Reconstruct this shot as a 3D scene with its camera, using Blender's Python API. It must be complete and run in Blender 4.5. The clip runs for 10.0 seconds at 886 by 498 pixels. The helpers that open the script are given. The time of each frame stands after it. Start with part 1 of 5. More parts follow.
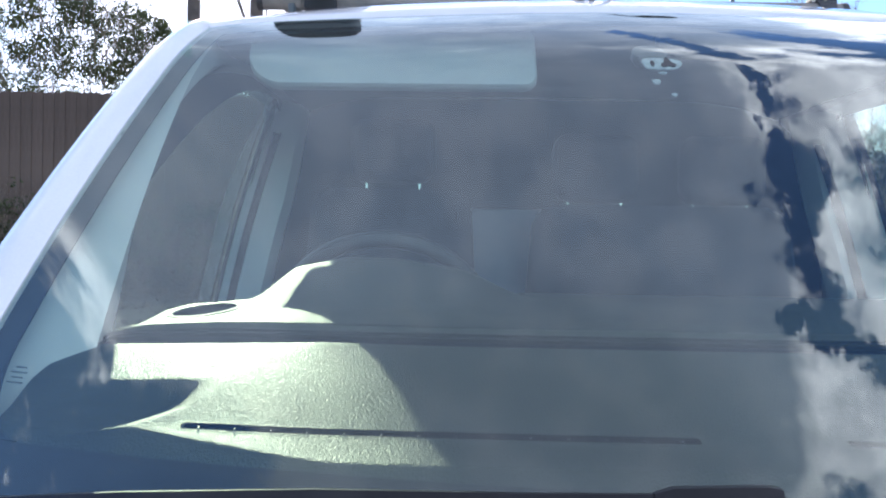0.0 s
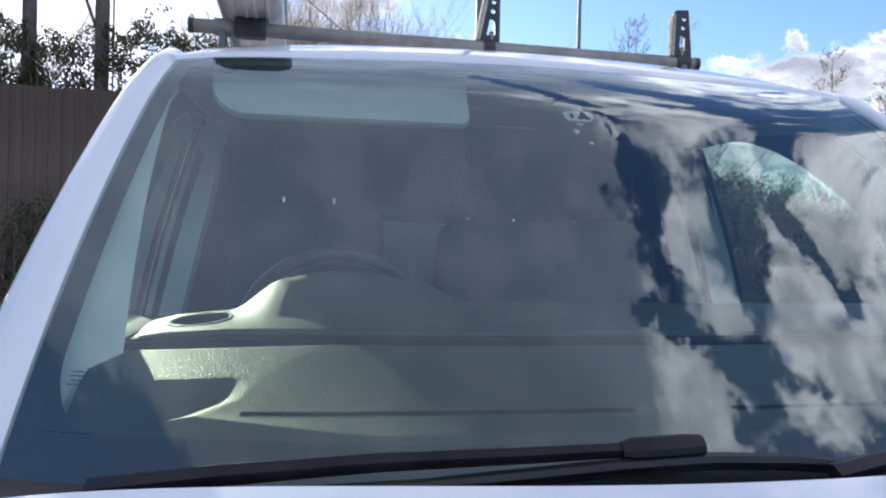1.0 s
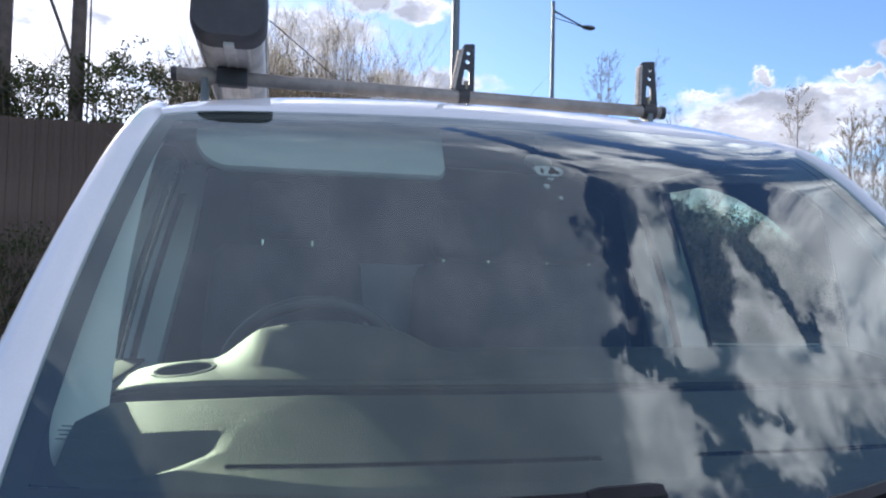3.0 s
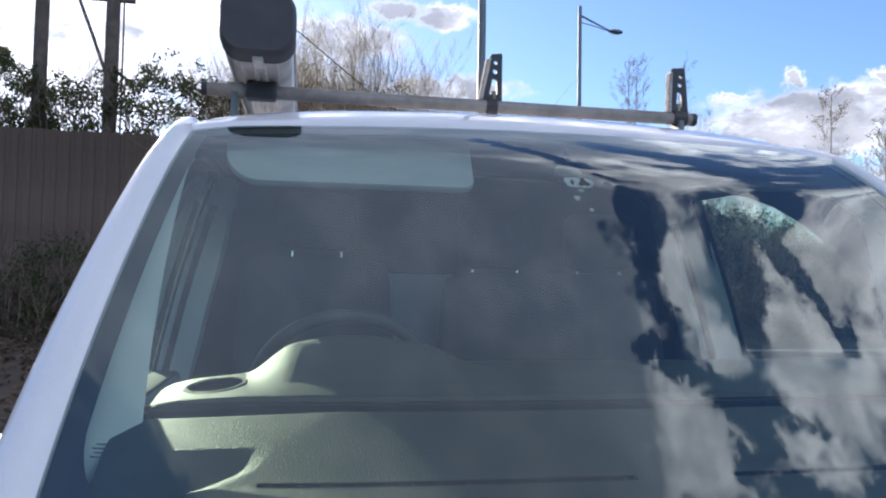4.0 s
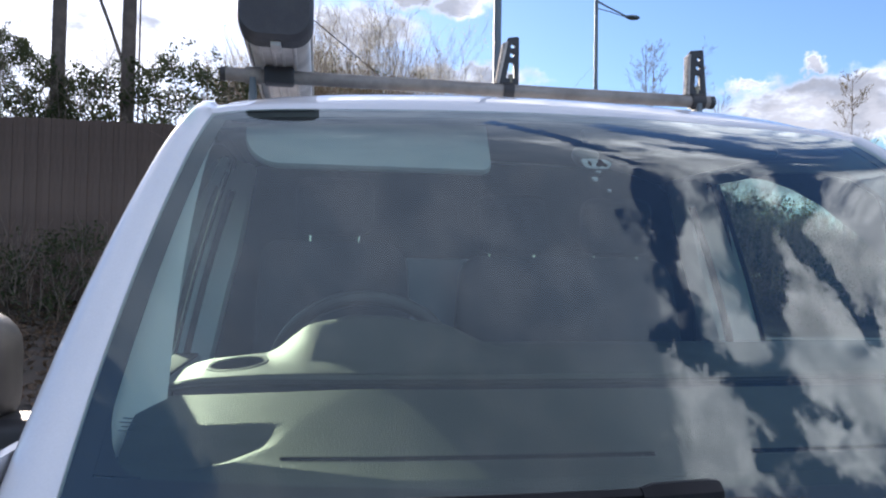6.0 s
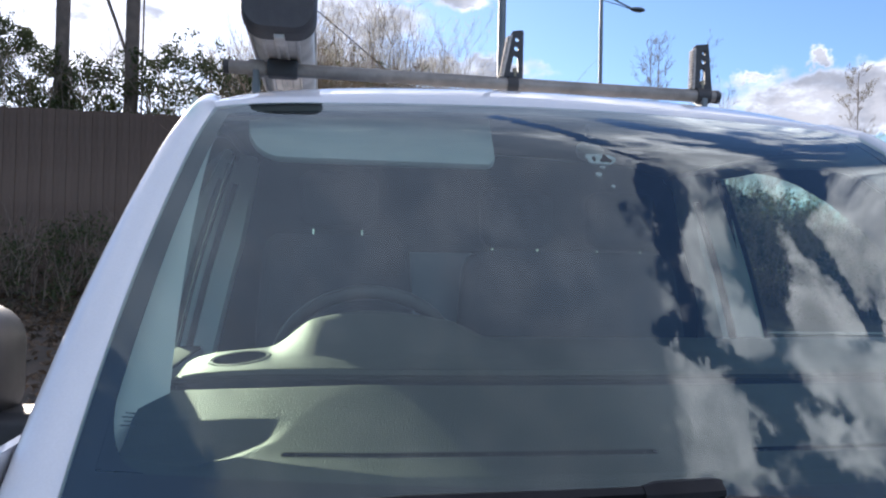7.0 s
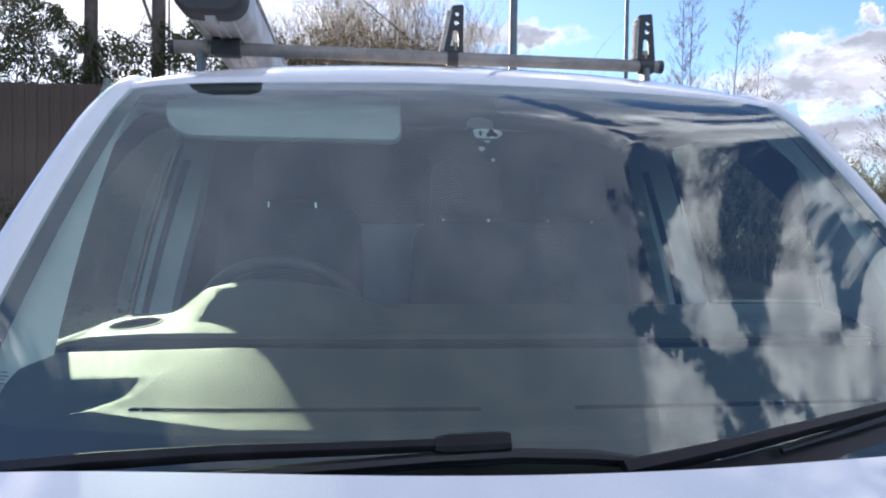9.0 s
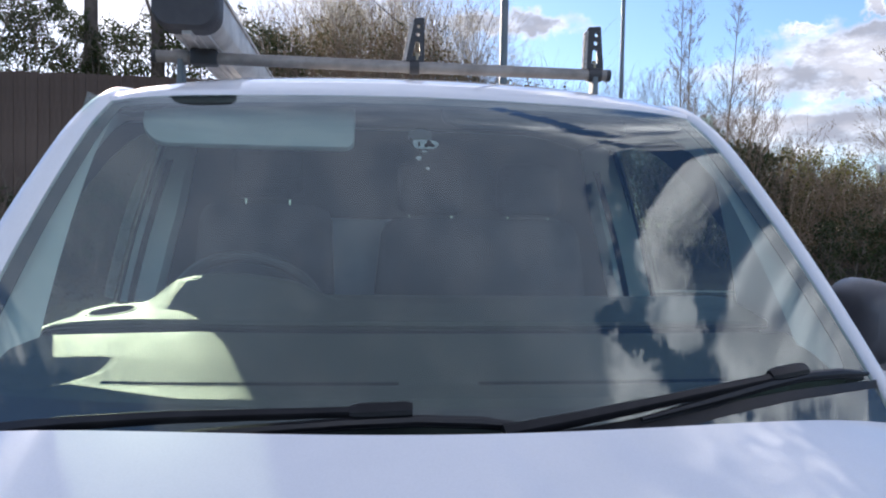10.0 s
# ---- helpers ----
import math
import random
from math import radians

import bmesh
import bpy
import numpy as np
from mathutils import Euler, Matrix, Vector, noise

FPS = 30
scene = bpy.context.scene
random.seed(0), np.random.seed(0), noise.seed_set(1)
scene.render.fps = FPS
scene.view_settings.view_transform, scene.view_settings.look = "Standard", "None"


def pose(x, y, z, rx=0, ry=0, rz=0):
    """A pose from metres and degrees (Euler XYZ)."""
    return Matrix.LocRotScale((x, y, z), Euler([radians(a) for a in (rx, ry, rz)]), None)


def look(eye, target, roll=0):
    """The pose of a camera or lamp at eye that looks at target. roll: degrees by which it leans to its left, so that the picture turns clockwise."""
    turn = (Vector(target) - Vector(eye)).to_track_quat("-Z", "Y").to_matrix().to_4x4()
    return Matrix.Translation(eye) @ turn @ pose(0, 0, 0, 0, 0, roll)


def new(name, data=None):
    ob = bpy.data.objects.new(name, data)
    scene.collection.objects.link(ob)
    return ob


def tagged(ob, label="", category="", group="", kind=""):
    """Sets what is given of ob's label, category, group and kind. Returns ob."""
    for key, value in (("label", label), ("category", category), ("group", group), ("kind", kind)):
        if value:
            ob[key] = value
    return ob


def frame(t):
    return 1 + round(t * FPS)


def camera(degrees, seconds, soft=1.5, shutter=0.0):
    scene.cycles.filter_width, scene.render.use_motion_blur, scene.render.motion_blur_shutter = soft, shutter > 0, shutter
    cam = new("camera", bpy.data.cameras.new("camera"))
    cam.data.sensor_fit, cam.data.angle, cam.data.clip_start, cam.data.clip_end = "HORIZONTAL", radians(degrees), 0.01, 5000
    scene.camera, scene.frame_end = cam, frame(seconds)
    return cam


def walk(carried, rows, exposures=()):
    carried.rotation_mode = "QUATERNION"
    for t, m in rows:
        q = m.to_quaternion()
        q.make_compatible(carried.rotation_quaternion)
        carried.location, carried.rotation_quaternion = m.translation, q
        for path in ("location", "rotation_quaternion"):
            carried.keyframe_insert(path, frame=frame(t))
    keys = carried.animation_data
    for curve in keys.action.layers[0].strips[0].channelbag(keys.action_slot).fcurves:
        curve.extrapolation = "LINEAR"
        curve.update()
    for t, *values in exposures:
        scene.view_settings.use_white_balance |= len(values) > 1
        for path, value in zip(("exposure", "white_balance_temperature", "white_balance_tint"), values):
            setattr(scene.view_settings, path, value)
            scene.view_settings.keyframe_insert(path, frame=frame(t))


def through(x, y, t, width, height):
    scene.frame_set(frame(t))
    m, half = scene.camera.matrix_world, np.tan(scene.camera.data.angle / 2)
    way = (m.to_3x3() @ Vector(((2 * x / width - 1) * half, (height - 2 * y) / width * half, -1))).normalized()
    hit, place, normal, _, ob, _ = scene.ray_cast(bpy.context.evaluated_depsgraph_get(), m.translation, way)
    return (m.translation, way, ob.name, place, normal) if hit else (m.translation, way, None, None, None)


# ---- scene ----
cam = camera(62.6, 10.0, soft=2.1)
PATH = [
    (0, (-0.263, -1.483, 1.451), (-0.269, 0.517, 1.43), 1.0),
    (0.5, (-0.428, -1.615, 1.463), (-0.205, 0.373, 1.448), 1.3),
    (1, (-0.452, -1.674, 1.471), (-0.061, 0.288, 1.468), 1.3),
    (1.5, (-0.433, -1.705, 1.485), (0.056, 0.234, 1.499), 1.2),
    (2, (-0.456, -1.718, 1.49), (0.059, 0.214, 1.53), 1.1),
    (2.5, (-0.454, -1.733, 1.506), (0.041, 0.204, 1.567), 1.3),
    (3, (-0.465, -1.727, 1.507), (-0.011, 0.22, 1.588), 1.3),
    (4.5, (-0.468, -1.718, 1.525), (-0.109, 0.247, 1.622), 0.8),
    (5, (-0.471, -1.722, 1.512), (-0.119, 0.245, 1.6), 0.7),
    (5.5, (-0.473, -1.726, 1.506), (-0.129, 0.243, 1.582), 0.7),
    (7, (-0.472, -1.723, 1.512), (-0.142, 0.249, 1.555), 1.2),
    (7.5, (-0.478, -1.719, 1.518), (-0.15, 0.253, 1.546), 1.1),
    (8, (-0.459, -1.733, 1.511), (-0.151, 0.243, 1.51), 1.0),
    (8.5, (-0.379, -1.763, 1.523), (-0.104, 0.218, 1.503), 0.8),
    (9, (-0.201, -1.836, 1.52), (0.033, 0.15, 1.478), 0.8),
    (9.5, (-0.112, -1.924, 1.525), (0.102, 0.064, 1.471), 0.8),
    (10, (-0.091, -2.041, 1.545), (0.139, -0.055, 1.473), 1.1),
]
EXPOSURE = [(0.0, 1.20, 5950, 17), (0.5, 0.89, 5950, 17), (1.0, 0.65, 5980, 18), (2.0, 0.57, 5980, 18), (4.5, 0.53, 5980, 18), (8.5, 0.52, 6000, 18), (9.0, 0.65, 6050, 18), (10.0, 0.53, 6050, 18)]
walk(cam, [(t, look(eye, target, roll)) for t, eye, target, roll in PATH], EXPOSURE)


# ---- light ----
SUN_AZ, SUN_EL = radians(-20.5), radians(20.5)
sun_way = Vector((math.sin(SUN_AZ) * math.cos(SUN_EL), math.cos(SUN_AZ) * math.cos(SUN_EL), math.sin(SUN_EL)))
sun = new("sun", bpy.data.lights.new("sun", "SUN"))
sun.data.energy, sun.data.angle, sun.data.color = 5.0, radians(0.55), (1.0, 0.86, 0.64)
sun.matrix_world = look(sun_way * 60, (0, 0, 0))


class Nodes:
    """Short hand for building node trees."""

    def __init__(self, tree):
        self.tree = tree
        tree.nodes.clear()

    def add(self, kind, **inputs):
        n = self.tree.nodes.new(kind)
        for key, value in inputs.items():
            self.put(n, key, value)
        return n

    def put(self, n, key, value):
        socket = n.inputs[int(key[1:])] if key[0] == "i" and key[1:].isdigit() else n.inputs[key.replace("_", " ")]
        if isinstance(value, bpy.types.NodeSocket):
            self.tree.links.new(value, socket)
        else:
            socket.default_value = value

    def math(self, op, a, b=0.0, clamp=False):
        n = self.tree.nodes.new("ShaderNodeMath")
        n.operation, n.use_clamp = op, clamp
        self.put(n, "i0", a)
        self.put(n, "i1", b)
        return n.outputs[0]

    def vmath(self, op, a, b=(0, 0, 0)):
        n = self.tree.nodes.new("ShaderNodeVectorMath")
        n.operation = op
        self.put(n, "i0", a)
        self.put(n, "i1", b)
        return n.outputs["Value"] if op in ("LENGTH", "DOT_PRODUCT", "DISTANCE") else n.outputs["Vector"]

    def noise(self, vector, scale, detail=4.0, rough=0.55, distortion=0.0):
        n = self.add("ShaderNodeTexNoise", Vector=vector, Scale=scale, Detail=detail, Roughness=rough, Distortion=distortion)
        return n.outputs["Fac"]

    def ramp(self, fac, *stops):
        n = self.add("ShaderNodeValToRGB", Fac=fac)
        while len(n.color_ramp.elements) < len(stops):
            n.color_ramp.elements.new(0.5)
        for e, (pos, col) in zip(n.color_ramp.elements, stops):
            e.position, e.color = pos, (*col, 1.0) if len(col) == 3 else col
        return n.outputs["Color"]

    def mix(self, fac, a, b):
        n = self.tree.nodes.new("ShaderNodeMix")
        n.data_type = "RGBA"
        for i, v in ((0, fac), (6, a), (7, b)):
            self.put(n, f"i{i}", (*v, 1.0) if isinstance(v, tuple) and len(v) == 3 else v)
        return n.outputs[2]

    def span(self, value, a, b, smooth=True):
        n = self.add("ShaderNodeMapRange", Value=value, From_Min=a, From_Max=b)
        n.interpolation_type = "SMOOTHSTEP" if smooth else "LINEAR"
        return n.outputs[0]


def sky_world():
    world = bpy.data.worlds.new("sky")
    world.use_nodes = True
    scene.world = world
    g = Nodes(world.node_tree)
    sky = g.add("ShaderNodeTexSky")
    sky.sky_type, sky.sun_disc = "NISHITA", False
    sky.sun_elevation, sky.sun_rotation = SUN_EL, SUN_AZ
    sky.air_density, sky.dust_density, sky.ozone_density = 1.0, 0.4, 4.0
    way = g.add("ShaderNodeTexCoord").outputs["Generated"]
    xyz = g.add("ShaderNodeSeparateXYZ", Vector=way)
    x, y, z = xyz.outputs
    up = g.math("MAXIMUM", z, 0.05)
    flat = g.add("ShaderNodeCombineXYZ", X=g.math("DIVIDE", x, up), Y=g.math("DIVIDE", y, up), Z=0.0).outputs[0]
    # high cloud: a sheet over the van; low cloud: banks near the horizon
    curl = g.add("ShaderNodeTexNoise", Vector=flat, Scale=9.0, Detail=4.0, Roughness=0.6).outputs["Color"]
    sway = g.vmath("SCALE", g.vmath("SUBTRACT", curl, (0.5, 0.5, 0.5)))
    g.put(sway.node, "Scale", 0.085)
    wisp = g.add("ShaderNodeTexNoise", Vector=flat, Scale=24.0, Detail=5.0, Roughness=0.62).outputs["Color"]
    wisp = g.vmath("SCALE", g.vmath("SUBTRACT", wisp, (0.5, 0.5, 0.5)))
    g.put(wisp.node, "Scale", 0.095)
    drift = g.vmath("ADD", g.vmath("ADD", flat, sway), wisp)
    high = g.noise(g.vmath("ADD", g.vmath("MULTIPLY", flat, (1.0, 1.35, 1.0)), (3.1, 7.7, 0.0)), 8.0, 6.0, 0.56, 0.3)
    low = g.noise(g.vmath("MULTIPLY", way, (1.0, 1.0, 2.2)), 19.0, 7.0, 0.6, 0.0)

    def banks(vector, spots):
        """The nearness to the nearest of some cloud banks: middle, radii, weight."""
        best = None
        for c, r, w in spots:
            away = g.vmath("LENGTH", g.vmath("DIVIDE", g.vmath("SUBTRACT", vector, c), r))
            near = g.math("MULTIPLY", g.math("SUBTRACT", 1.0, away), w)
            near = g.math("MINIMUM", near, 1.5 if w >= 2 else 0.45)
            best = near if best is None else g.math("MAXIMUM", best, near)
        return best

    def rifts(vector, lanes):
        """How deep a place lies in the nearest rift of clear sky: both ends and half the width of each."""
        best = None
        for ax, ay, bx, by, w in lanes:
            a, ab = Vector((ax, ay, 0.0)), Vector((bx - ax, by - ay, 0.0))
            off = g.vmath("SUBTRACT", vector, tuple(a))
            h = g.math("MULTIPLY", g.vmath("DOT_PRODUCT", off, tuple(ab)), 1.0 / ab.length_squared, True)
            foot = g.vmath("SCALE", tuple(ab))
            g.put(foot.node, "Scale", h)
            deep = g.math("SUBTRACT", 1.4, g.math("DIVIDE", g.vmath("LENGTH", g.vmath("SUBTRACT", off, foot)), w * 1.3))
            best = deep if best is None else g.math("MAXIMUM", best, deep)
        return g.math("MINIMUM", g.math("MAXIMUM", best, 0.0), 1.0)

    broad_banks = banks(drift, HIGH_BANKS)
    high_banks = g.math("SUBTRACT", broad_banks, g.math("MULTIPLY", rifts(drift, RIFTS), g.math("ADD", g.math("MAXIMUM", broad_banks, 0.0), 0.8)))
    ruffle = g.add("ShaderNodeTexNoise", Vector=way, Scale=34.0, Detail=3.0, Roughness=0.65).outputs["Color"]
    ruffle = g.vmath("SCALE", g.vmath("SUBTRACT", ruffle, (0.5, 0.5, 0.5)))
    g.put(ruffle.node, "Scale", 0.045)
    low_banks = banks(g.vmath("ADD", way, ruffle), LOW_BANKS)
    fringe = g.math("MULTIPLY", g.math("SUBTRACT", g.noise(drift, 34.0, 6.0, 0.62), 0.5), 1.1)
    dh = g.math("ADD", g.math("ADD", g.math("MULTIPLY", g.math("SUBTRACT", high, 0.5), 3.4), fringe), g.math("MAXIMUM", high_banks, -0.7))
    dl = g.math("ADD", g.math("MULTIPLY", g.math("SUBTRACT", low, 0.5), 1.5), g.math("MAXIMUM", low_banks, -0.55))
    top = g.span(z, 0.34, 0.5)
    dens = g.math("ADD", g.math("MULTIPLY", dh, top), g.math("MULTIPLY", dl, g.math("SUBTRACT", 1.0, top)))
    cover = g.span(dens, -0.36, 0.58)
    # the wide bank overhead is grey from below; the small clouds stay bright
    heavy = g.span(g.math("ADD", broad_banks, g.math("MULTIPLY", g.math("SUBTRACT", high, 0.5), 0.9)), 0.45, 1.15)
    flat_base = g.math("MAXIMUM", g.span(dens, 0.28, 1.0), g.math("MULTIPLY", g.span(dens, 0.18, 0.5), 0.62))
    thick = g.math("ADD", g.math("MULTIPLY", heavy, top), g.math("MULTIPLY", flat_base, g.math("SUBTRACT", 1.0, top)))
    # towards the sun the cloud is brighter
    warm = g.span(g.vmath("DOT_PRODUCT", way, tuple(sun_way)), 0.80, 0.995)
    lit = g.math("MULTIPLY", g.math("MULTIPLY", g.math("ADD", 1.0, g.math("MULTIPLY", warm, 0.4)), CLOUD), g.math("ADD", 0.55, g.math("MULTIPLY", top, 0.45)))
    # front-lit cloud opposite the sun, unseen, is raised too to brighten cabin and bonnet
    far = g.span(g.vmath("DOT_PRODUCT", way, tuple(-sun_way)), 0.1, 0.7)
    lit = g.math("MULTIPLY", lit, g.math("ADD", 1.0, g.math("MULTIPLY", far, 0.9)))
    puff = g.span(g.noise(g.vmath("ADD", g.vmath("MULTIPLY", way, (1.0, 1.0, 1.8)), (0.4, 0.1, 0.7)), 11.0, 6.0, 0.6), 0.40, 0.64)
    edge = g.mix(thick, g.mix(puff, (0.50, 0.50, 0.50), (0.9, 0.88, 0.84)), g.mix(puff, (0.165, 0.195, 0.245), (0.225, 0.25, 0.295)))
    # darker cloud patch added overhead to dim reflections low on the windscreen
    dim_patch = g.span(g.vmath("LENGTH", g.vmath("DIVIDE", g.vmath("SUBTRACT", drift, (-0.1, -0.32, 0.0)), (0.85, 0.46, 1.0))), 1.0, 0.45)
    lit = g.math("MULTIPLY", lit, g.math("SUBTRACT", 1.0, g.math("MULTIPLY", g.math("MULTIPLY", dim_patch, top), 0.38)))
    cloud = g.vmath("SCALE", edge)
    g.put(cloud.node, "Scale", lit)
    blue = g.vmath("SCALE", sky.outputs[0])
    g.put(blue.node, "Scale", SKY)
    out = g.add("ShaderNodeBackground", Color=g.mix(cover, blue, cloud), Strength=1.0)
    g.add("ShaderNodeOutputWorld", Surface=out.outputs[0])


SKY, CLOUD = 0.145, 2.05
# cloud banks: middle, radii, weight; the high ones on a flat sheet overhead, the low ones by direction
# banks below y -1.5 lie unseen behind the camera, added to brighten cabin and bonnet
HIGH_BANKS = [((-0.25, 0.02, 0), (0.70, 0.66, 1), 5.5), ((0.1, 0.02, 0), (0.43, 0.66, 1), 5.5), ((-0.1, 0.98, 0), (1.05, 0.62, 1), 4.0), ((0.58, 0.40, 0), (0.24, 0.14, 1), 1.1), ((0.58, 0.10, 0), (0.12, 0.10, 1), 1.5), ((0.62, 0.01, 0), (0.10, 0.06, 1), 1.0), ((0.98, 0.25, 0), (0.28, 0.10, 1), 1.5),
              ((0.90, 0.03, 0), (0.20, 0.15, 1), 1.5), ((0.53, -0.14, 0), (0.17, 0.11, 1), 1.3), ((0.86, -0.145, 0), (0.12, 0.045, 1), 1.2), ((1.27, 0.12, 0), (0.28, 0.2, 1), 1.3), ((-0.6, -1.9, 0), (1.3, 0.9, 1), 1.2), ((1.9, -2.2, 0), (1.0, 0.9, 1), 1.0), ((1.4, -0.9, 0), (0.7, 0.5, 1), 1.2), ((0.6, 1.2, 0), (0.7, 0.5, 1), 1.0)]
# lanes of clear sky between the high clouds: both ends, half width
RIFTS = [(-0.62, -0.16, -1.20, -0.02, 0.10), (0.26, 0.80, 0.35, 0.60, 0.022), (0.35, 0.60, 0.435, 0.44, 0.020), (0.435, 0.36, 0.465, 0.22, 0.014), (0.47, 0.203, 0.505, 0.186, 0.034), (0.435, 0.149, 0.485, 0.129, 0.028), (0.475, 0.12, 0.465, 0.08, 0.020),
         (0.485, 0.085, 0.505, 0.04, 0.034), (0.445, -0.02, 0.485, -0.025, 0.017), (0.495, -0.03, 0.59, -0.06, 0.019), (0.53, 0.80, 0.74, 0.70, 0.06), (0.74, 0.70, 0.80, 0.54, 0.055), (0.80, 0.54, 0.85, 0.28, 0.030),
         (0.72, 0.22, 0.71, 0.07, 0.046), (0.818, 0.22, 0.905, 0.16, 0.022), (0.905, 0.16, 1.01, 0.085, 0.018), (0.60, -0.06, 0.70, -0.14, 0.027), (0.70, -0.14, 0.63, -0.18, 0.022)]
LOW_BANKS = [((0.60, 0.77, 0.213), (0.14, 0.14, 0.030), 1.2), ((0.60, 0.79, 0.163), (0.10, 0.10, 0.007), 0.9), ((0.579, 0.775, 0.254), (0.014, 0.014, 0.009), 1.2), ((0.525, 0.817, 0.239), (0.026, 0.026, 0.006), 1.0),
             ((0.679, 0.681, 0.274), (0.024, 0.024, 0.012), 1.2), ((0.658, 0.710, 0.250), (0.022, 0.022, 0.010), 1.2), ((0.688, 0.683, 0.246), (0.020, 0.020, 0.008), 1.2), ((0.19, 0.946, 0.262), (0.085, 0.085, 0.017), 1.2),
             ((0.176, 0.92, 0.350), (0.040, 0.04, 0.016), 1.2), ((0.103, 0.929, 0.356), (0.038, 0.04, 0.013), 1.2), ((0.055, 0.945, 0.318), (0.07, 0.07, 0.028), 1.2), ((-0.02, 0.97, 0.23), (0.14, 0.1, 0.07), 0.9), ((-0.26, 0.93, 0.27), (0.16, 0.1, 0.08), 0.5), ((0.57, 0.80, 0.185), (0.17, 0.17, 0.03), 1.0), ((0.55, 0.82, 0.12), (0.22, 0.22, 0.035), 0.7)]
sky_world()


# ---- materials ----
def material(name, col, rough=0.6, metal=0.0, col2=None, scale=8.0, bump=0.0, bump_scale=60.0, coat=0.0, spread=0.08, spec=0.5, by_object=0.0):
    """A surface with two scales of variation: broad stains and fine grain."""
    m = bpy.data.materials.new(name)
    m.use_nodes = True
    g = Nodes(m.node_tree)
    at = g.add("ShaderNodeTexCoord").outputs["Object"]
    broad = g.span(g.noise(at, scale, 5.0, 0.6), 0.35, 0.68)
    fine = g.noise(at, bump_scale, 3.0, 0.6)
    c2 = col2 or tuple(c * 0.78 for c in col)
    base = g.mix(broad, col, c2)
    base = g.mix(g.math("MULTIPLY", g.math("SUBTRACT", fine, 0.35), 0.5, True), base, tuple(c * 0.7 for c in col))
    if by_object:
        rnd = g.add("ShaderNodeObjectInfo").outputs["Random"]
        base = g.mix(g.math("MULTIPLY", rnd, by_object), base, tuple(c * 0.5 for c in col))
    p = g.add("ShaderNodeBsdfPrincipled", Base_Color=base, Metallic=metal)
    g.put(p, "Roughness", g.math("ADD", rough - spread / 2, g.math("MULTIPLY", broad, spread), True))
    p.inputs["Specular IOR Level"].default_value = spec
    p.inputs["Coat Weight"].default_value = coat
    p.inputs["Coat Roughness"].default_value = 0.04
    if bump:
        b = g.add("ShaderNodeBump", Strength=bump, Distance=0.003, Height=fine)
        g.put(p, "Normal", b.outputs[0])
    g.add("ShaderNodeOutputMaterial", Surface=p.outputs[0])
    return m


def leafy(name, col, col2, through=0.35, spec=0.35):
    """Leaves that vary from one to the next and let some light through."""
    m = bpy.data.materials.new(name)
    m.use_nodes = True
    g = Nodes(m.node_tree)
    rnd = g.add("ShaderNodeNewGeometry").outputs["Random Per Island"]
    base = g.mix(rnd, col, col2)
    p = g.add("ShaderNodeBsdfPrincipled", Base_Color=base, Roughness=0.5)
    p.inputs["Specular IOR Level"].default_value = spec
    t = g.add("ShaderNodeBsdfTranslucent", Color=base)
    s = g.add("ShaderNodeMixShader", Fac=through, i1=p.outputs[0], i2=t.outputs[0])
    g.add("ShaderNodeOutputMaterial", Surface=s.outputs[0])
    return m


def pane_glass(name, tint, gain=1.8, dust=0.012):
    """A thin tinted pane: clear through, with the sheen of both its faces and a little dust."""
    m = bpy.data.materials.new(name)
    m.use_nodes = True
    g = Nodes(m.node_tree)
    clear = g.add("ShaderNodeBsdfTransparent", Color=(*tint, 1.0))
    gloss = g.add("ShaderNodeBsdfGlossy", Color=(0.89, 0.98, 1.0, 1.0), Roughness=0.0)
    slant = g.add("ShaderNodeLayerWeight", Blend=0.5).outputs["Facing"]
    f = g.math("ADD", 0.057, g.math("MULTIPLY", g.math("POWER", slant, 6.6), 0.95))
    s = g.add("ShaderNodeMixShader", Fac=g.math("MULTIPLY", f, gain, True), i1=clear.outputs[0], i2=gloss.outputs[0])
    at = g.add("ShaderNodeTexCoord").outputs["Object"]
    spots = g.span(g.noise(at, 55.0, 6.0, 0.7), 0.55, 0.8)
    haze = g.span(g.noise(at, 4.0, 4.0, 0.6), 0.3, 0.75)
    dirt = g.add("ShaderNodeBsdfDiffuse", Color=(0.5, 0.5, 0.48, 1.0))
    d = g.math("MULTIPLY", g.math("ADD", g.math("MULTIPLY", spots, 0.6), haze), dust)
    s = g.add("ShaderNodeMixShader", Fac=d, i1=s.outputs[0], i2=dirt.outputs[0])
    g.add("ShaderNodeOutputMaterial", Surface=s.outputs[0])
    return m


PAINT = material("white_paint", (0.70, 0.69, 0.70), 0.5, 0.0, (0.66, 0.655, 0.67), 3.0, 0.02, 300, coat=1.0, spec=0.2)
GLASS = pane_glass("windscreen_glass", (0.76, 0.87, 0.80), 2.3, 0.013)
SIDE_GLASS = pane_glass("door_glass", (0.74, 0.89, 0.80), 1.8, 0.012)
FRIT = material("black_frit", (0.022, 0.021, 0.022), 0.5, 0, None, 20, 0.05, 400)
BLACK = material("black_plastic", (0.020, 0.021, 0.024), 0.5, 0, (0.035, 0.035, 0.038), 14, 0.25, 500)
WIPER = material("black_wiper_coating", (0.008, 0.008, 0.010), 0.38, 0, (0.014, 0.014, 0.016), 20, 0.1, 300, spec=0.3)
TRIM = material("grey_plastic_trim", (0.55, 0.57, 0.57), 0.6, 0, (0.50, 0.52, 0.52), 6, 0.3, 500)
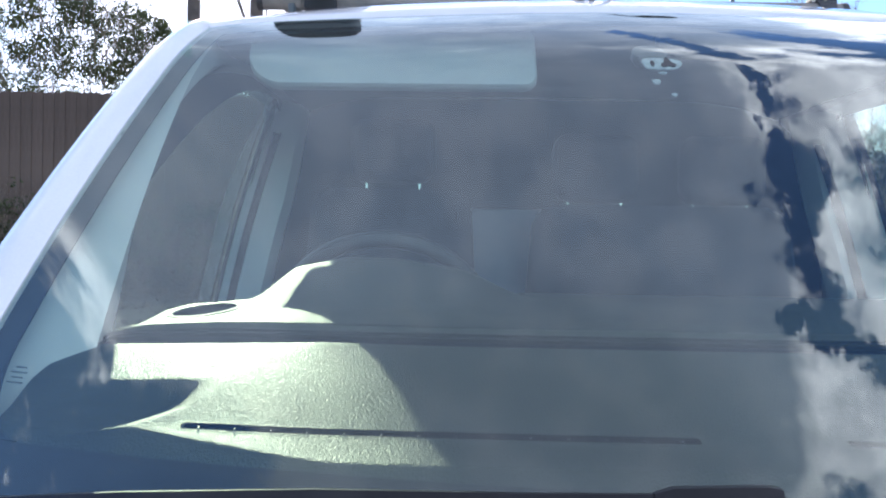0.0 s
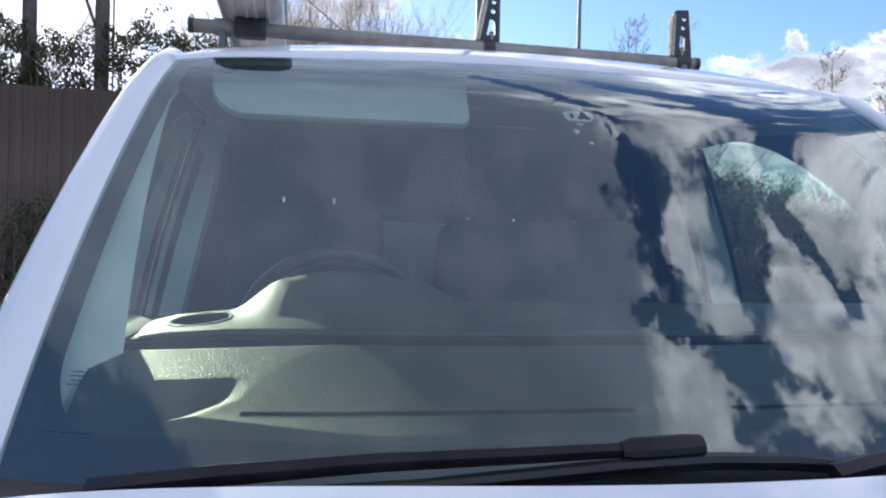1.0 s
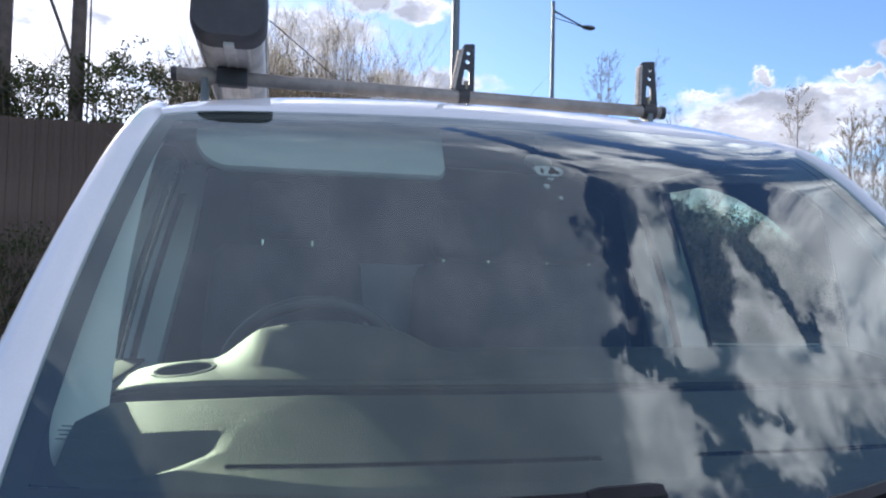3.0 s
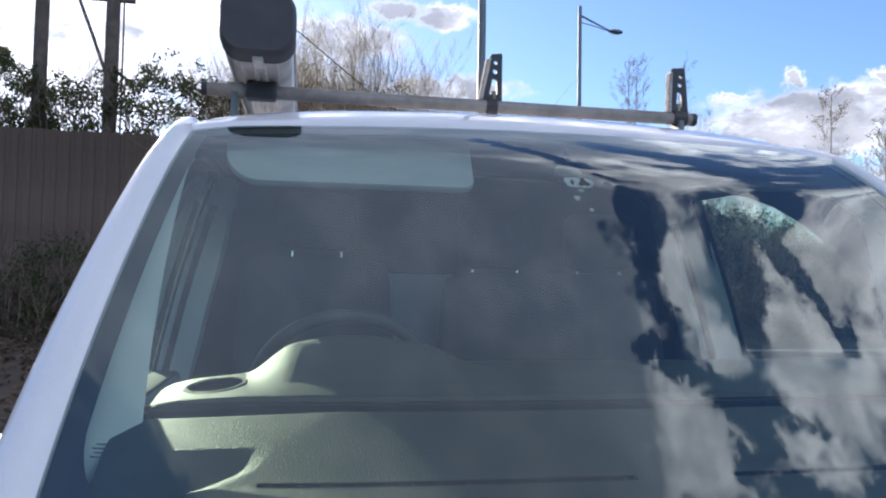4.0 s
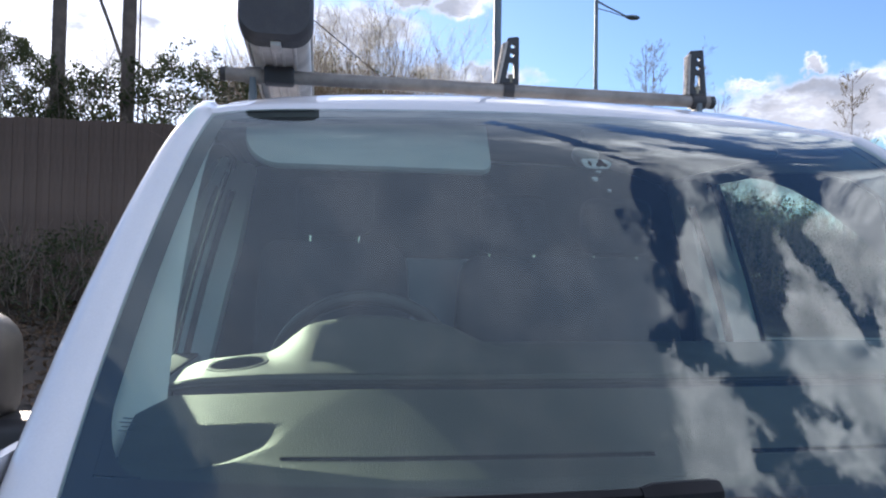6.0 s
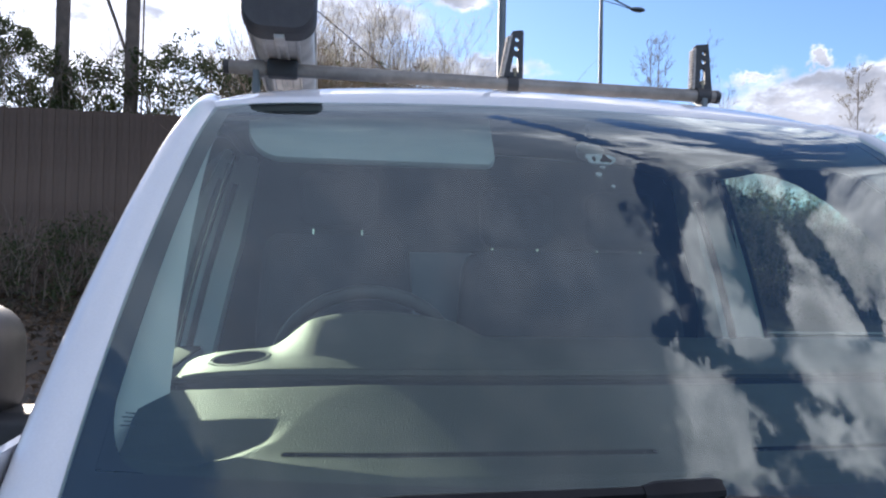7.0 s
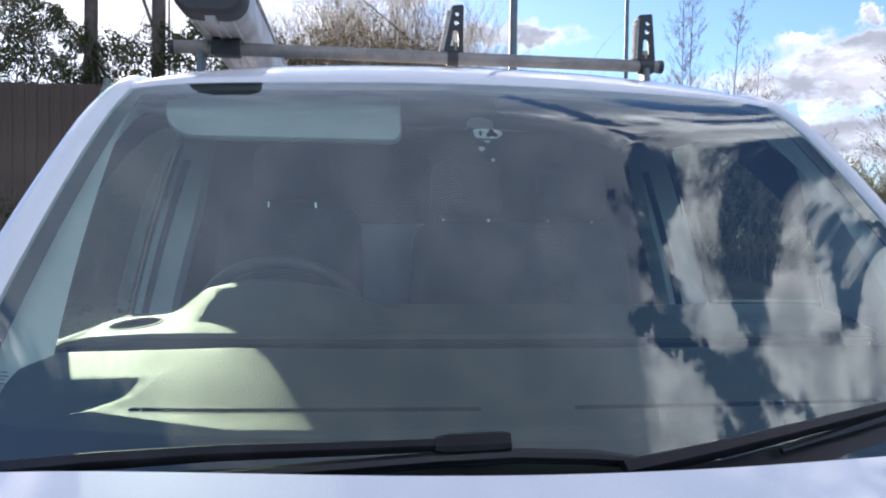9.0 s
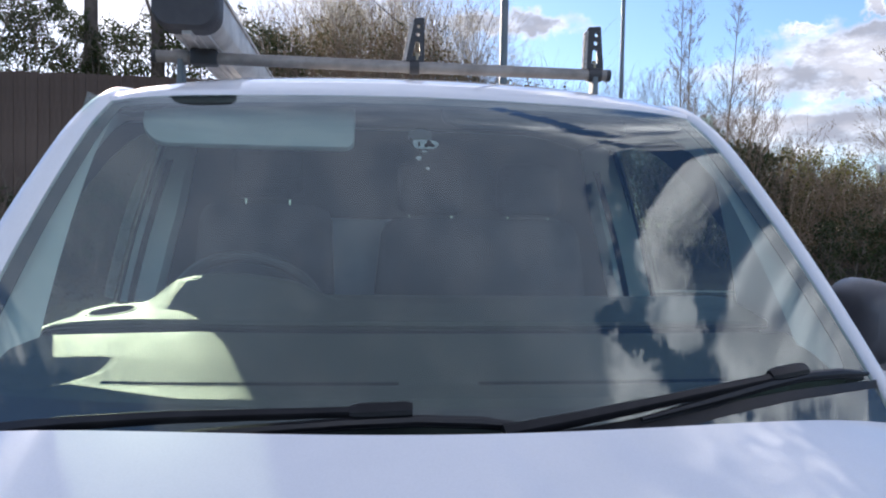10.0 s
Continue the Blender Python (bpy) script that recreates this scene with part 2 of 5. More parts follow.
DASH = material("grained_dashboard_plastic", (0.043, 0.049, 0.042), 0.51, 0, (0.036, 0.041, 0.035), 5, 0.5, 330, spec=0.38)
CABIN = material("dark_cabin_lining", (0.06, 0.062, 0.066), 0.85, 0, (0.045, 0.046, 0.05), 6, 0.04, 200)
LINING = material("grey_cloth_headlining", (0.17, 0.17, 0.17), 0.95, 0, (0.14, 0.14, 0.145), 6, 0.05, 200)
RIM = material("steering_wheel_leather", (0.035, 0.035, 0.04), 0.5, 0, (0.028, 0.028, 0.03), 12, 0.3, 300)
BAR_ALU = material("weathered_bar", (0.27, 0.25, 0.225), 0.5, 0.35, (0.18, 0.165, 0.15), 12, 0.2, 150)
BULK = material("grey_bulkhead_paint", (0.36, 0.38, 0.42), 0.6, 0, (0.30, 0.32, 0.36), 4, 0.1, 200)
SEAT = material("dark_seat_cloth", (0.045, 0.047, 0.055), 0.9, 0, (0.03, 0.032, 0.04), 9, 0.06, 600)
ALU = material("dull_aluminium", (0.60, 0.56, 0.51), 0.45, 0.35, (0.44, 0.41, 0.37), 9, 0.15, 180)
# near-black colour that stands in for the shade inside uncut openings
DUCT_SHADE = material("painted_duct_shade", (0.006, 0.006, 0.006), 0.95, 0, None, 20, 0, 60, spec=0.0)
STEEL = material("chrome_steel", (0.8, 0.8, 0.8), 0.15, 1.0)
RUBBER = material("black_rubber", (0.016, 0.016, 0.017), 0.75, 0, (0.03, 0.03, 0.03), 12, 0.3, 300)
VISOR = material("pale_visor_vinyl", (0.37, 0.395, 0.395), 0.7, 0, (0.34, 0.36, 0.36), 5, 0.3, 400)
CAPMAT = material("black_cap_plastic", (0.028, 0.028, 0.032), 0.6, 0, (0.05, 0.05, 0.052), 9, 0.3, 200)
POST = material("grey_green_post_paint", (0.10, 0.13, 0.14), 0.5, 0.2, (0.14, 0.16, 0.17), 3, 0.1, 80)
WOODPOLE = material("weathered_pole_wood", (0.13, 0.10, 0.08), 0.85, 0, (0.08, 0.065, 0.055), 3, 0.6, 60)
FENCE = material("dark_fence_timber", (0.13, 0.092, 0.07), 0.9, 0, (0.08, 0.056, 0.044), 2.5, 0.4, 40, by_object=0.25)
ASPHALT = material("asphalt", (0.055, 0.055, 0.057), 0.9, 0, (0.04, 0.04, 0.042), 1.2, 1.0, 90)
EARTH = material("leaf_litter_earth", (0.085, 0.062, 0.045), 0.95, 0, (0.04, 0.034, 0.026), 1.6, 1.0, 25)
KERB = material("concrete_kerb", (0.30, 0.29, 0.27), 0.9, 0, (0.22, 0.21, 0.19), 3, 0.6, 60, by_object=0.3)
BARK = material("grey_bark", (0.20, 0.16, 0.12), 0.9, 0, (0.11, 0.09, 0.07), 5, 0.5, 60)
TWIG = material("brown_twig_bark", (0.27, 0.205, 0.15), 0.9, 0, (0.18, 0.14, 0.10), 5, 0.5, 60)
PALE_BARK = material("pale_twig_bark", (0.38, 0.33, 0.26), 0.9, 0, (0.27, 0.23, 0.18), 5, 0.5, 60)
SPRING = leafy("yellow_green_buds", (0.30, 0.28, 0.06), (0.22, 0.20, 0.05), 0.4)
CATKIN = leafy("pale_catkins", (0.62, 0.55, 0.38), (0.80, 0.74, 0.58), 0.5)
IVY = leafy("ivy_leaves", (0.035, 0.05, 0.018), (0.07, 0.085, 0.03))
BRAMBLE = leafy("bramble_leaves", (0.055, 0.07, 0.022), (0.20, 0.14, 0.075), 0.4)
CANE = material("brown_bramble_cane", (0.30, 0.21, 0.14), 0.85, 0, (0.18, 0.12, 0.085), 4, 0.3, 60)
DRY = leafy("dry_twigs_and_buds", (0.20, 0.16, 0.08), (0.30, 0.25, 0.10))
LITTER = leafy("fallen_leaves", (0.13, 0.08, 0.045), (0.06, 0.045, 0.03), 0.1)


# ---- mesh helpers ----
def world_of(ob):
    return Matrix() if ob is None else world_of(ob.parent) @ ob.matrix_parent_inverse @ ob.matrix_basis


def part(name, bm, mat, parent=None, label="", smooth=True):
    """Links a bmesh, made in world coordinates, as one mesh object under its thing."""
    bmesh.ops.recalc_face_normals(bm, faces=bm.faces)
    me = bpy.data.meshes.new(name)
    bm.to_mesh(me)
    bm.free()
    me.materials.append(mat)
    if smooth:
        me.polygons.foreach_set("use_smooth", [True] * len(me.polygons))
        me.set_sharp_from_angle(angle=radians(38))
    ob = new(name, me)
    if parent is not None:
        ob.parent = parent
        ob.matrix_parent_inverse = world_of(parent).inverted()
    return tagged(ob, label) if label else ob


def thing(name, at, label, category, group="", kind=""):
    ob = new(name)
    ob.empty_display_size = 0.1
    ob.location = at
    return tagged(ob, label, category, group, kind)


def sheet(f, us, vs, bm=None, close_u=False):
    """A grid of quads through f(u, v)."""
    bm = bm or bmesh.new()
    rows = [[bm.verts.new(f(u, v)) for u in us] for v in vs]
    for a, b in zip(rows, rows[1:]):
        n = len(a)
        for i in range(n if close_u else n - 1):
            bm.faces.new((a[i], a[(i + 1) % n], b[(i + 1) % n], b[i]))
    return bm


def thicken(bm, depth):
    bmesh.ops.recalc_face_normals(bm, faces=bm.faces)
    bmesh.ops.solidify(bm, geom=list(bm.faces), thickness=depth)
    return bm


def slab(f, us, vs, drop):
    """A sheet with a second one below it and closed rims."""
    bm = sheet(f, us, vs)
    rim = [e for e in bm.edges if e.is_boundary]
    made = bmesh.ops.duplicate(bm, geom=list(bm.verts) + list(bm.edges) + list(bm.faces))
    bmesh.ops.translate(bm, verts=[v for v in made["geom"] if isinstance(v, bmesh.types.BMVert)], vec=(0, 0, -drop))
    twin = made["vert_map"]
    for e in rim:
        a, b = e.verts
        bm.faces.new((a, b, twin[b], twin[a]))
    return bm


def lin(a, b, n):
    return [a + (b - a) * i / (n - 1) for i in range(n)]


def tube(points, radii, sides=10, bm=None, caps=True):
    """A round tube along points."""
    bm = bm or bmesh.new()
    pts = [Vector(p) for p in points]
    if not isinstance(radii, (list, tuple)):
        radii = [radii] * len(pts)
    rings, ref = [], None
    for i, p in enumerate(pts):
        d = (pts[min(i + 1, len(pts) - 1)] - pts[max(i - 1, 0)]).normalized()
        if ref is None:
            ref = d.orthogonal().normalized()
        ref = (ref - d * ref.dot(d)).normalized()
        side = d.cross(ref)
        rings.append([bm.verts.new(p + (ref * math.cos(a) + side * math.sin(a)) * radii[i]) for a in (2 * math.pi * k / sides for k in range(sides))])
    for a, b in zip(rings, rings[1:]):
        for k in range(sides):
            bm.faces.new((a[k], a[(k + 1) % sides], b[(k + 1) % sides], b[k]))
    if caps:
        bm.faces.new(rings[0][::-1])
        bm.faces.new(rings[-1])
    return bm


def box(lo, hi, bevel=0.0, bm=None, segments=2):
    bm = bm or bmesh.new()
    made = bmesh.ops.create_cube(bm, size=1.0)["verts"]
    for v in made:
        v.co = [a + (b - a) * (c + 0.5) for a, b, c in zip(lo, hi, v.co)]
    if bevel:
        edges = {e for v in made for e in v.link_edges}
        bmesh.ops.bevel(bm, geom=list(edges), offset=bevel, segments=segments, affect="EDGES", profile=0.5)
    return bm


def rounded(w, h, r, n=5):
    """The outline of a rounded rectangle round the origin."""
    out = []
    for cx, cy, a0 in ((w / 2 - r, h / 2 - r, 0), (-w / 2 + r, h / 2 - r, 90), (-w / 2 + r, -h / 2 + r, 180), (w / 2 - r, -h / 2 + r, 270)):
        for i in range(n + 1):
            a = radians(a0 + 90 * i / n)
            out.append((cx + r * math.cos(a), cy + r * math.sin(a)))
    return out


def loft(sections, bm=None, caps=True):
    """Joins closed outlines of equal length."""
    bm = bm or bmesh.new()
    rings = [[bm.verts.new(p) for p in s] for s in sections]
    for a, b in zip(rings, rings[1:]):
        n = len(a)
        for k in range(n):
            bm.faces.new((a[k], a[(k + 1) % n], b[(k + 1) % n], b[k]))
    if caps:
        bm.faces.new(rings[0][::-1])
        bm.faces.new(rings[-1])
    return bm


# ---- the van: shape ----
def along(z):
    return (z - 1.22) / 0.61


def mid_x(z):
    return 0.05 - 0.02 * along(z)


def half_w(z):
    s = along(z)
    return 0.835 - 0.04 * s - 0.07 * s * s


def screen_y(x, z):
    a = x - 0.05
    bow = (0.1897 - 0.0082 * (z - 1.29)) * a ** 2 - (0.0628 + 0.3314 * (z - 1.5)) * a ** 4
    return -0.9055 + 1.0872 * (z - 1.25) + bow - 0.0305 * a - 0.0157 * (z - 1.5) ** 2 + 2.768 * max(0.0, z - 1.72) ** 2


def screen(u, z, inward=0.0):
    """A point of the windscreen: u from -1 to 1 across, at the height z, moved inwards along its normal."""
    x = mid_x(z) + u * half_w(z)
    n = Vector((screen_y(x + 0.01, z) - screen_y(x - 0.01, z), -0.02, 0.0)).normalized()
    n = Vector((n.x * 0.67, n.y * 0.67, 0.74)).normalized()
    return Vector((x, screen_y(x, z), z)) - n * inward


def screen_at(x, z, inward=0.0):
    return screen((x - mid_x(z)) / half_w(z), z, inward)


GLASS_LOW = 1.185


def glass_top(u):
    return 1.862 - 0.017 * u * u - 0.02 * u ** 12


def roof_point(u, d):
    """The roof's skin, d metres back from the windscreen's top edge."""
    front = screen(u, glass_top(u))
    rise = float(np.interp(d, (0, 0.012, 0.03, 0.1, 0.2, 0.3, 0.5, 5), (0, 0.014, 0.024, 0.055, 0.083, 0.1, 0.115, 0.115)))
    wide = float(np.interp(d, (0, 0.5, 5), (1.0, 1.03, 1.03)))
    y = front.y + d
    if d > 3.4:
        y = 3.25
    return Vector((mid_x(1.85) + (front.x - mid_x(1.85)) * wide, y, front.z + rise - 0.035 * abs(u) ** 5 * min(1, d / 0.2)))


van = thing("van", (0.04, 0.8, 0.0), "white panel van parked on asphalt, facing the camera", "van")

# roof with a rolled front lip
part("roof", thicken(sheet(roof_point, lin(-1, 1, 41), [0, 0.006, 0.012, 0.02, 0.03, 0.05, 0.075, 0.1, 0.15, 0.2, 0.25, 0.3, 0.4, 0.5, 1.0, 1.8, 2.6, 3.4]), 0.004), PAINT, van, "glossy white roof skin with a rolled front lip")

# windscreen with its black border
glass = part("windscreen", sheet(lambda u, v: screen(u, GLASS_LOW + (glass_top(u) - GLASS_LOW) * v), lin(-0.998, 0.998, 61), lin(0, 1, 41)), GLASS, van, "laminated windscreen, slightly green, reflecting clouds")


def border(u0, u1, v0, v1, nu, nv):
    return thicken(sheet(lambda u, v: screen(u, GLASS_LOW + (glass_top(u) - GLASS_LOW) * v, 0.006), lin(u0, u1, nu), lin(v0, v1, nv)), 0.002)


part("frit_band", border(-0.995, -0.953, 0.10, 0.97, 4, 30), FRIT, glass, "black printed edge band")
part("frit_band", border(0.953, 0.995, 0.10, 0.97, 4, 30), FRIT, glass, "black printed edge band")
part("frit_band", border(-0.995, 0.995, 0.97, 0.998, 50, 3), FRIT, glass, "black printed edge band")
part("frit_band", border(-0.995, 0.995, 0.0, 0.10, 50, 4), FRIT, glass, "black printed edge band")


def corner_fillet(side):
    """The rounded inner corner of the black border low on one side."""
    bm = bmesh.new()
    c = bm.verts.new(screen(side * 0.954, GLASS_LOW + 0.067, 0.0065))
    ring = []
    for i in range(9):
        a = radians(90 * i / 8)
        ring.append(bm.verts.new(screen(side * (0.954 - 0.075 * (1 - math.sin(a))), GLASS_LOW + 0.067 + 0.085 * (1 - math.cos(a)), 0.0065)))
    for p, q in zip(ring, ring[1:]):
        bm.faces.new((c, p, q))
    return part("frit_corner", thicken(bm, 0.002), FRIT, glass)


for side in (-1, 1):
    corner_fillet(side)


def pillar(side):
    """Windscreen pillar that runs on as the rail along the roof's edge."""
    path = []
    for v in lin(-0.02, 1.0, 30):
        z = GLASS_LOW + (glass_top(1.0) - GLASS_LOW) * v
        path.append((screen(side * 0.999, z), Vector((0, -0.67, 0.74)), Vector((side, 0, 0))))
    end = path[-1][0]
    for d, up, out, slope in ((0.03, 0.012, 0.0, 0.6), (0.07, 0.026, 0.003, 0.45), (0.13, 0.044, 0.007, 0.3), (0.22, 0.060, 0.012, 0.2), (0.36, 0.076, 0.016, 0.1), (0.8, 0.085, 0.02, 0), (3.4, 0.085, 0.02, 0)):
        path.append((end + Vector((side * out, d, up)), Vector((0, -slope, 1)).normalized(), Vector((side, 0, 0))))
    shape = ((-0.006, -0.012), (-0.003, 0.003), (0.004, 0.009), (0.014, 0.012), (0.026, 0.010), (0.038, 0.003), (0.047, -0.010), (0.053, -0.028), (0.055, -0.055), (0.050, -0.085), (0.036, -0.10), (0.0, -0.075))
    return part("windscreen_pillar", loft([[p + o * (a * ((1.0 + 0.5 * (1 - i / len(path))) if side < 0 else (0.95 - 0.3 * (1 - i / len(path))))) + n * b for a, b in shape] for i, (p, n, o) in enumerate(path)]), PAINT, van, "glossy white pillar")


for side in (-1, 1):
    pillar(side)


# doors, sides and nose
# pale lining, raised above the other trim to stand in for light on the posts
POSTTRIM = material("brightened_post_lining", (0.80, 0.81, 0.81), 0.6, 0, (0.74, 0.75, 0.75), 6, 0.2, 400)
POST_SHAPE = ((0.005, 0.402), (0.015, 0.43), (0.095, 0.513), (0.095, 0.63), (0.01, 0.67))


def window_top(y):
    """The upper edge of the door window, which follows the roof and then the pillar."""
    return float(np.interp(y, (-0.2, -0.1, 0.0, 0.1, 0.2, 0.31, 0.46, 0.5, 0.55), (1.54, 1.63, 1.705, 1.76, 1.797, 1.818, 1.826, 1.815, 1.78)))


def post_lean(z):
    """How far the post behind the door leans back at a height."""
    return float(np.interp(z, (1.3, 1.78), (0.0, 0.07)))


def skin_x(z):
    """Half width of the body at a height."""
    return float(np.interp(z, (0.25, 0.5, 0.9, 1.2, 1.27, 1.5, 1.7, 1.83), (0.88, 0.925, 0.945, 0.925, 0.91, 0.865, 0.815, 0.775)))


def body_point(side, y, z, inward=0.0):
    nose = 0.0 if y > -0.9 else 0.30 * ((-0.9 - y) / 0.9) ** 2
    return Vector((0.04 + side * (skin_x(z) - nose - inward), y, z))


def arch(y):
    """The lower edge of the side, cut out over the wheels."""
    low = 0.34
    for c in (-1.12, 1.88):
        if abs(y - c) < 0.37:
            low = max(low, 0.33 + math.sqrt(0.37 ** 2 - (y - c) ** 2))
    return low


def panel(name, side, ys, low, high, label="", mat=PAINT, nz=9):
    return part(name, thicken(sheet(lambda y, v: body_point(side, y, low(y) + (high(y) - low(y)) * v), ys, lin(0, 1, nz)), 0.012), mat, van, label)


def bonnet_z(x, y):
    d = -1.02 + 0.26 * (x - 0.05) ** 2 - y
    return 1.243 - 0.30 * d - 0.10 * d * d - 0.3 * max(0.0, d - 0.5) ** 2 - 0.05 * abs((x - 0.05) / 0.85) ** 4


for side in (-1, 1):
    panel("front_wing", side, lin(-1.72, -0.77, 30), arch, lambda y: float(np.interp(y, (-1.75, -1.5, -1.0, -0.77), (0.93, 1.02, 1.17, 1.20))), "white front wing")
    panel("door_skin", side, lin(-0.762, 0.54, 12), arch, lambda y: 1.268, "white front door below its window")
    panel("side_panel", side, lin(0.556, 3.25, 60), arch, lambda y: 1.84, "white windowless side panel", nz=14)
    # window frame: sill, front slope, rear post
    edge = lambda z: screen_y(0.85, z) + 0.14
    opening = part("door_window", sheet(lambda a, z: body_point(side, -0.25 + 0.74 * a, z, 0.012), lin(0, 1, 10), lin(1.262, 1.835, 8)), SIDE_GLASS, van, "green-tinted door window")
    part("quarter_panel", thicken(sheet(lambda a, z: body_point(side, edge(z) + (max(-0.215, edge(z) + 0.03) - edge(z)) * a, z), lin(0, 1, 6), lin(1.25, 1.70, 10)), 0.02), BLACK, van, "black panel at the window's front corner")
    part("quarter_trim", thicken(sheet(lambda a, z: body_point(side, edge(z) + (max(-0.22, edge(z) + 0.025) - edge(z)) * a, z, 0.024), lin(0, 1, 6), lin(1.25, 1.70, 10)), 0.004), TRIM, van, "pale grey lining")
    part("window_frame", thicken(sheet(lambda a, z: body_point(side, 0.47 + 0.083 * a, z), lin(0, 1, 3), lin(1.25, 1.84, 10)), 0.014), BLACK, van, "black window frame")
    part("window_frame", thicken(sheet(lambda y, v: body_point(side, y, window_top(y) + (min(1.845, 1.25 + (y + 0.69) / 1.087) - window_top(y)) * v), lin(-0.2, 0.55, 24), lin(0, 1, 3)), 0.02), BLACK, van, "black window frame")
    # inside of the door and its posts
    part("door_trim", box((0.04 + side * 0.86 - 0.02, -0.72, 0.5), (0.04 + side * 0.86 + 0.02, 0.5, 1.262), 0.015), TRIM, van, "pale grey door lining")
    part("post_trim", loft([[Vector((0.04 + side * (skin_x(z) - c * (1 if z < 1.6 else 1 - 1.6 * (z - 1.6))), y + post_lean(z), z)) for c, y in POST_SHAPE] for z in lin(1.2, 1.83, 8)]), POSTTRIM, van, "pale grey post lining")
    belt = 0.028 if side < 0 else 0.066
    part("belt_strap", loft([[Vector((0.04 + side * (skin_x(z) - c), 0.424 + (c - 0.015) * 1.04 + y + post_lean(z), z)) for c, y in ((belt, 0.0), (belt + 0.016, 0.0), (belt + 0.016, 0.003), (belt, 0.003))] for z in lin(1.05, 1.74, 6)]), BLACK, van, "dark seat belt webbing")
    part("window_seal", thicken(sheet(lambda a, z: body_point(side, 0.374 + 0.024 * a + post_lean(z), z, 0.014), lin(0, 1, 3), lin(1.262, 1.79, 8)), 0.004), RUBBER, van, "black rubber window seal")
    part("window_seal", box((0.04 + side * 0.865 - 0.03, -0.42, 1.262), (0.04 + side * 0.865 + 0.03, 0.40, 1.272), 0.004), RUBBER, van, "black rubber window seal")
    part("pillar_trim", thicken(sheet(lambda a, v: screen(side * (0.985 - (0.095 - 0.09 * v) * a * (1.0 if side < 0 else 0.45)), 1.215 + 0.60 * v, 0.012 + (0.095 - 0.085 * v) * a ** 0.8), lin(0, 1, 8), lin(0, 1, 16)), 0.006), TRIM, van, "pale grey pillar lining")

bonnet = part("bonnet", thicken(sheet(lambda x, d: Vector((x * (1 - 0.12 * d * d), -1.02 + 0.26 * (x - 0.05) ** 2 - d, bonnet_z(x, -1.02 + 0.26 * (x - 0.05) ** 2 - d))), lin(-0.80, 0.90, 40), [0, 0.004, 0.01, 0.02, 0.05, 0.1, 0.15, 0.2, 0.25, 0.3, 0.35, 0.4, 0.45, 0.5, 0.55, 0.6, 0.66, 0.72]), 0.012), PAINT, van, "glossy white bonnet")
part("nose_panel", box((-0.62, -1.80, 0.72), (0.70, -1.66, 0.93), 0.05), PAINT, van, "white nose panel")
grille = part("grille", box((-0.45, -1.825, 0.75), (0.53, -1.78, 0.87), 0.02), BLACK, van, "black slatted grille")
for i in range(3):
    part("grille_slat", box((-0.42, -1.84, 0.772 + 0.033 * i), (0.50, -1.815, 0.782 + 0.033 * i), 0.003), BLACK, grille)
part("bumper", loft([[Vector((x, y - 0.25 * (1 - (abs(x - 0.04) / 0.93) ** 2.5), z)) for y, z in ((-1.60, 0.36), (-1.66, 0.38), (-1.68, 0.52), (-1.66, 0.68), (-1.58, 0.72), (-1.45, 0.70), (-1.45, 0.38))] for x in lin(-0.87, 0.95, 25)]), BLACK, van, "black plastic bumper")
LENS = pane_glass("lamp_lens", (0.95, 0.95, 0.95))
for side in (-1, 1):
    lamp = part("headlight", box((0.04 + side * 0.69 - 0.13, -1.70, 0.74), (0.04 + side * 0.69 + 0.13, -1.50, 0.97), 0.05), STEEL, van, "clear headlight")
    part("lens", box((0.04 + side * 0.69 - 0.14, -1.715, 0.73), (0.04 + side * 0.69 + 0.14, -1.705, 0.98), 0.004), LENS, lamp)
for y in (-1.12, 1.88):
    for side in (-1, 1):
        x = 0.04 + side * 0.80
        tyre_shape = ((-0.10, 0.22), (-0.105, 0.29), (-0.08, 0.325), (0.08, 0.325), (0.105, 0.29), (0.10, 0.22))
        wheel = part("wheel", loft([[Vector((x + a, y + r * math.sin(t), 0.325 + r * math.cos(t))) for a, r in tyre_shape] for t in lin(0, 2 * math.pi, 33)], caps=False), RUBBER, van, "black tyre on a steel rim")
        part("rim", loft([[Vector((x + side * a, y + r * math.sin(t), 0.325 + r * math.cos(t))) for t in lin(0, 2 * math.pi, 25)[:-1]] for a, r in ((-0.05, 0.215), (0.085, 0.218), (0.09, 0.19), (0.05, 0.15), (0.055, 0.05))]), ALU, wheel)
part("rear_door", box((-0.80, 3.245, 0.42), (0.035, 3.285, 1.93), 0.02), PAINT, van, "white rear door")
part("rear_door", box((0.045, 3.245, 0.42), (0.88, 3.285, 1.93), 0.02), PAINT, van, "white rear door")
part("floor_pan", box((-0.84, -1.4, 0.33), (0.92, 3.24, 0.40), 0.01), BLACK, van)

def scuttle_top(x):
    """The scuttle overlaps the glass, most of all at the passenger's end."""
    return float(np.interp(x, (-0.4, 0.2, 0.4, 0.56, 0.68, 0.85), (1.207, 1.222, 1.238, 1.253, 1.262, 1.266)))


# plastic scuttle between bonnet and glass, with the wipers
part("scuttle", thicken(sheet(lambda x, v: Vector((x, -1.0 + 0.24 * (x - 0.05) ** 2 + v * (screen_y(x, scuttle_top(x)) + 1.0 - 0.24 * (x - 0.05) ** 2 - 0.007), 1.19 + (scuttle_top(x) - 1.19) * v ** 1.6)), lin(-0.79, 0.89, 30), lin(0, 1, 5)), 0.006), WIPER, van, "black plastic scuttle panel")


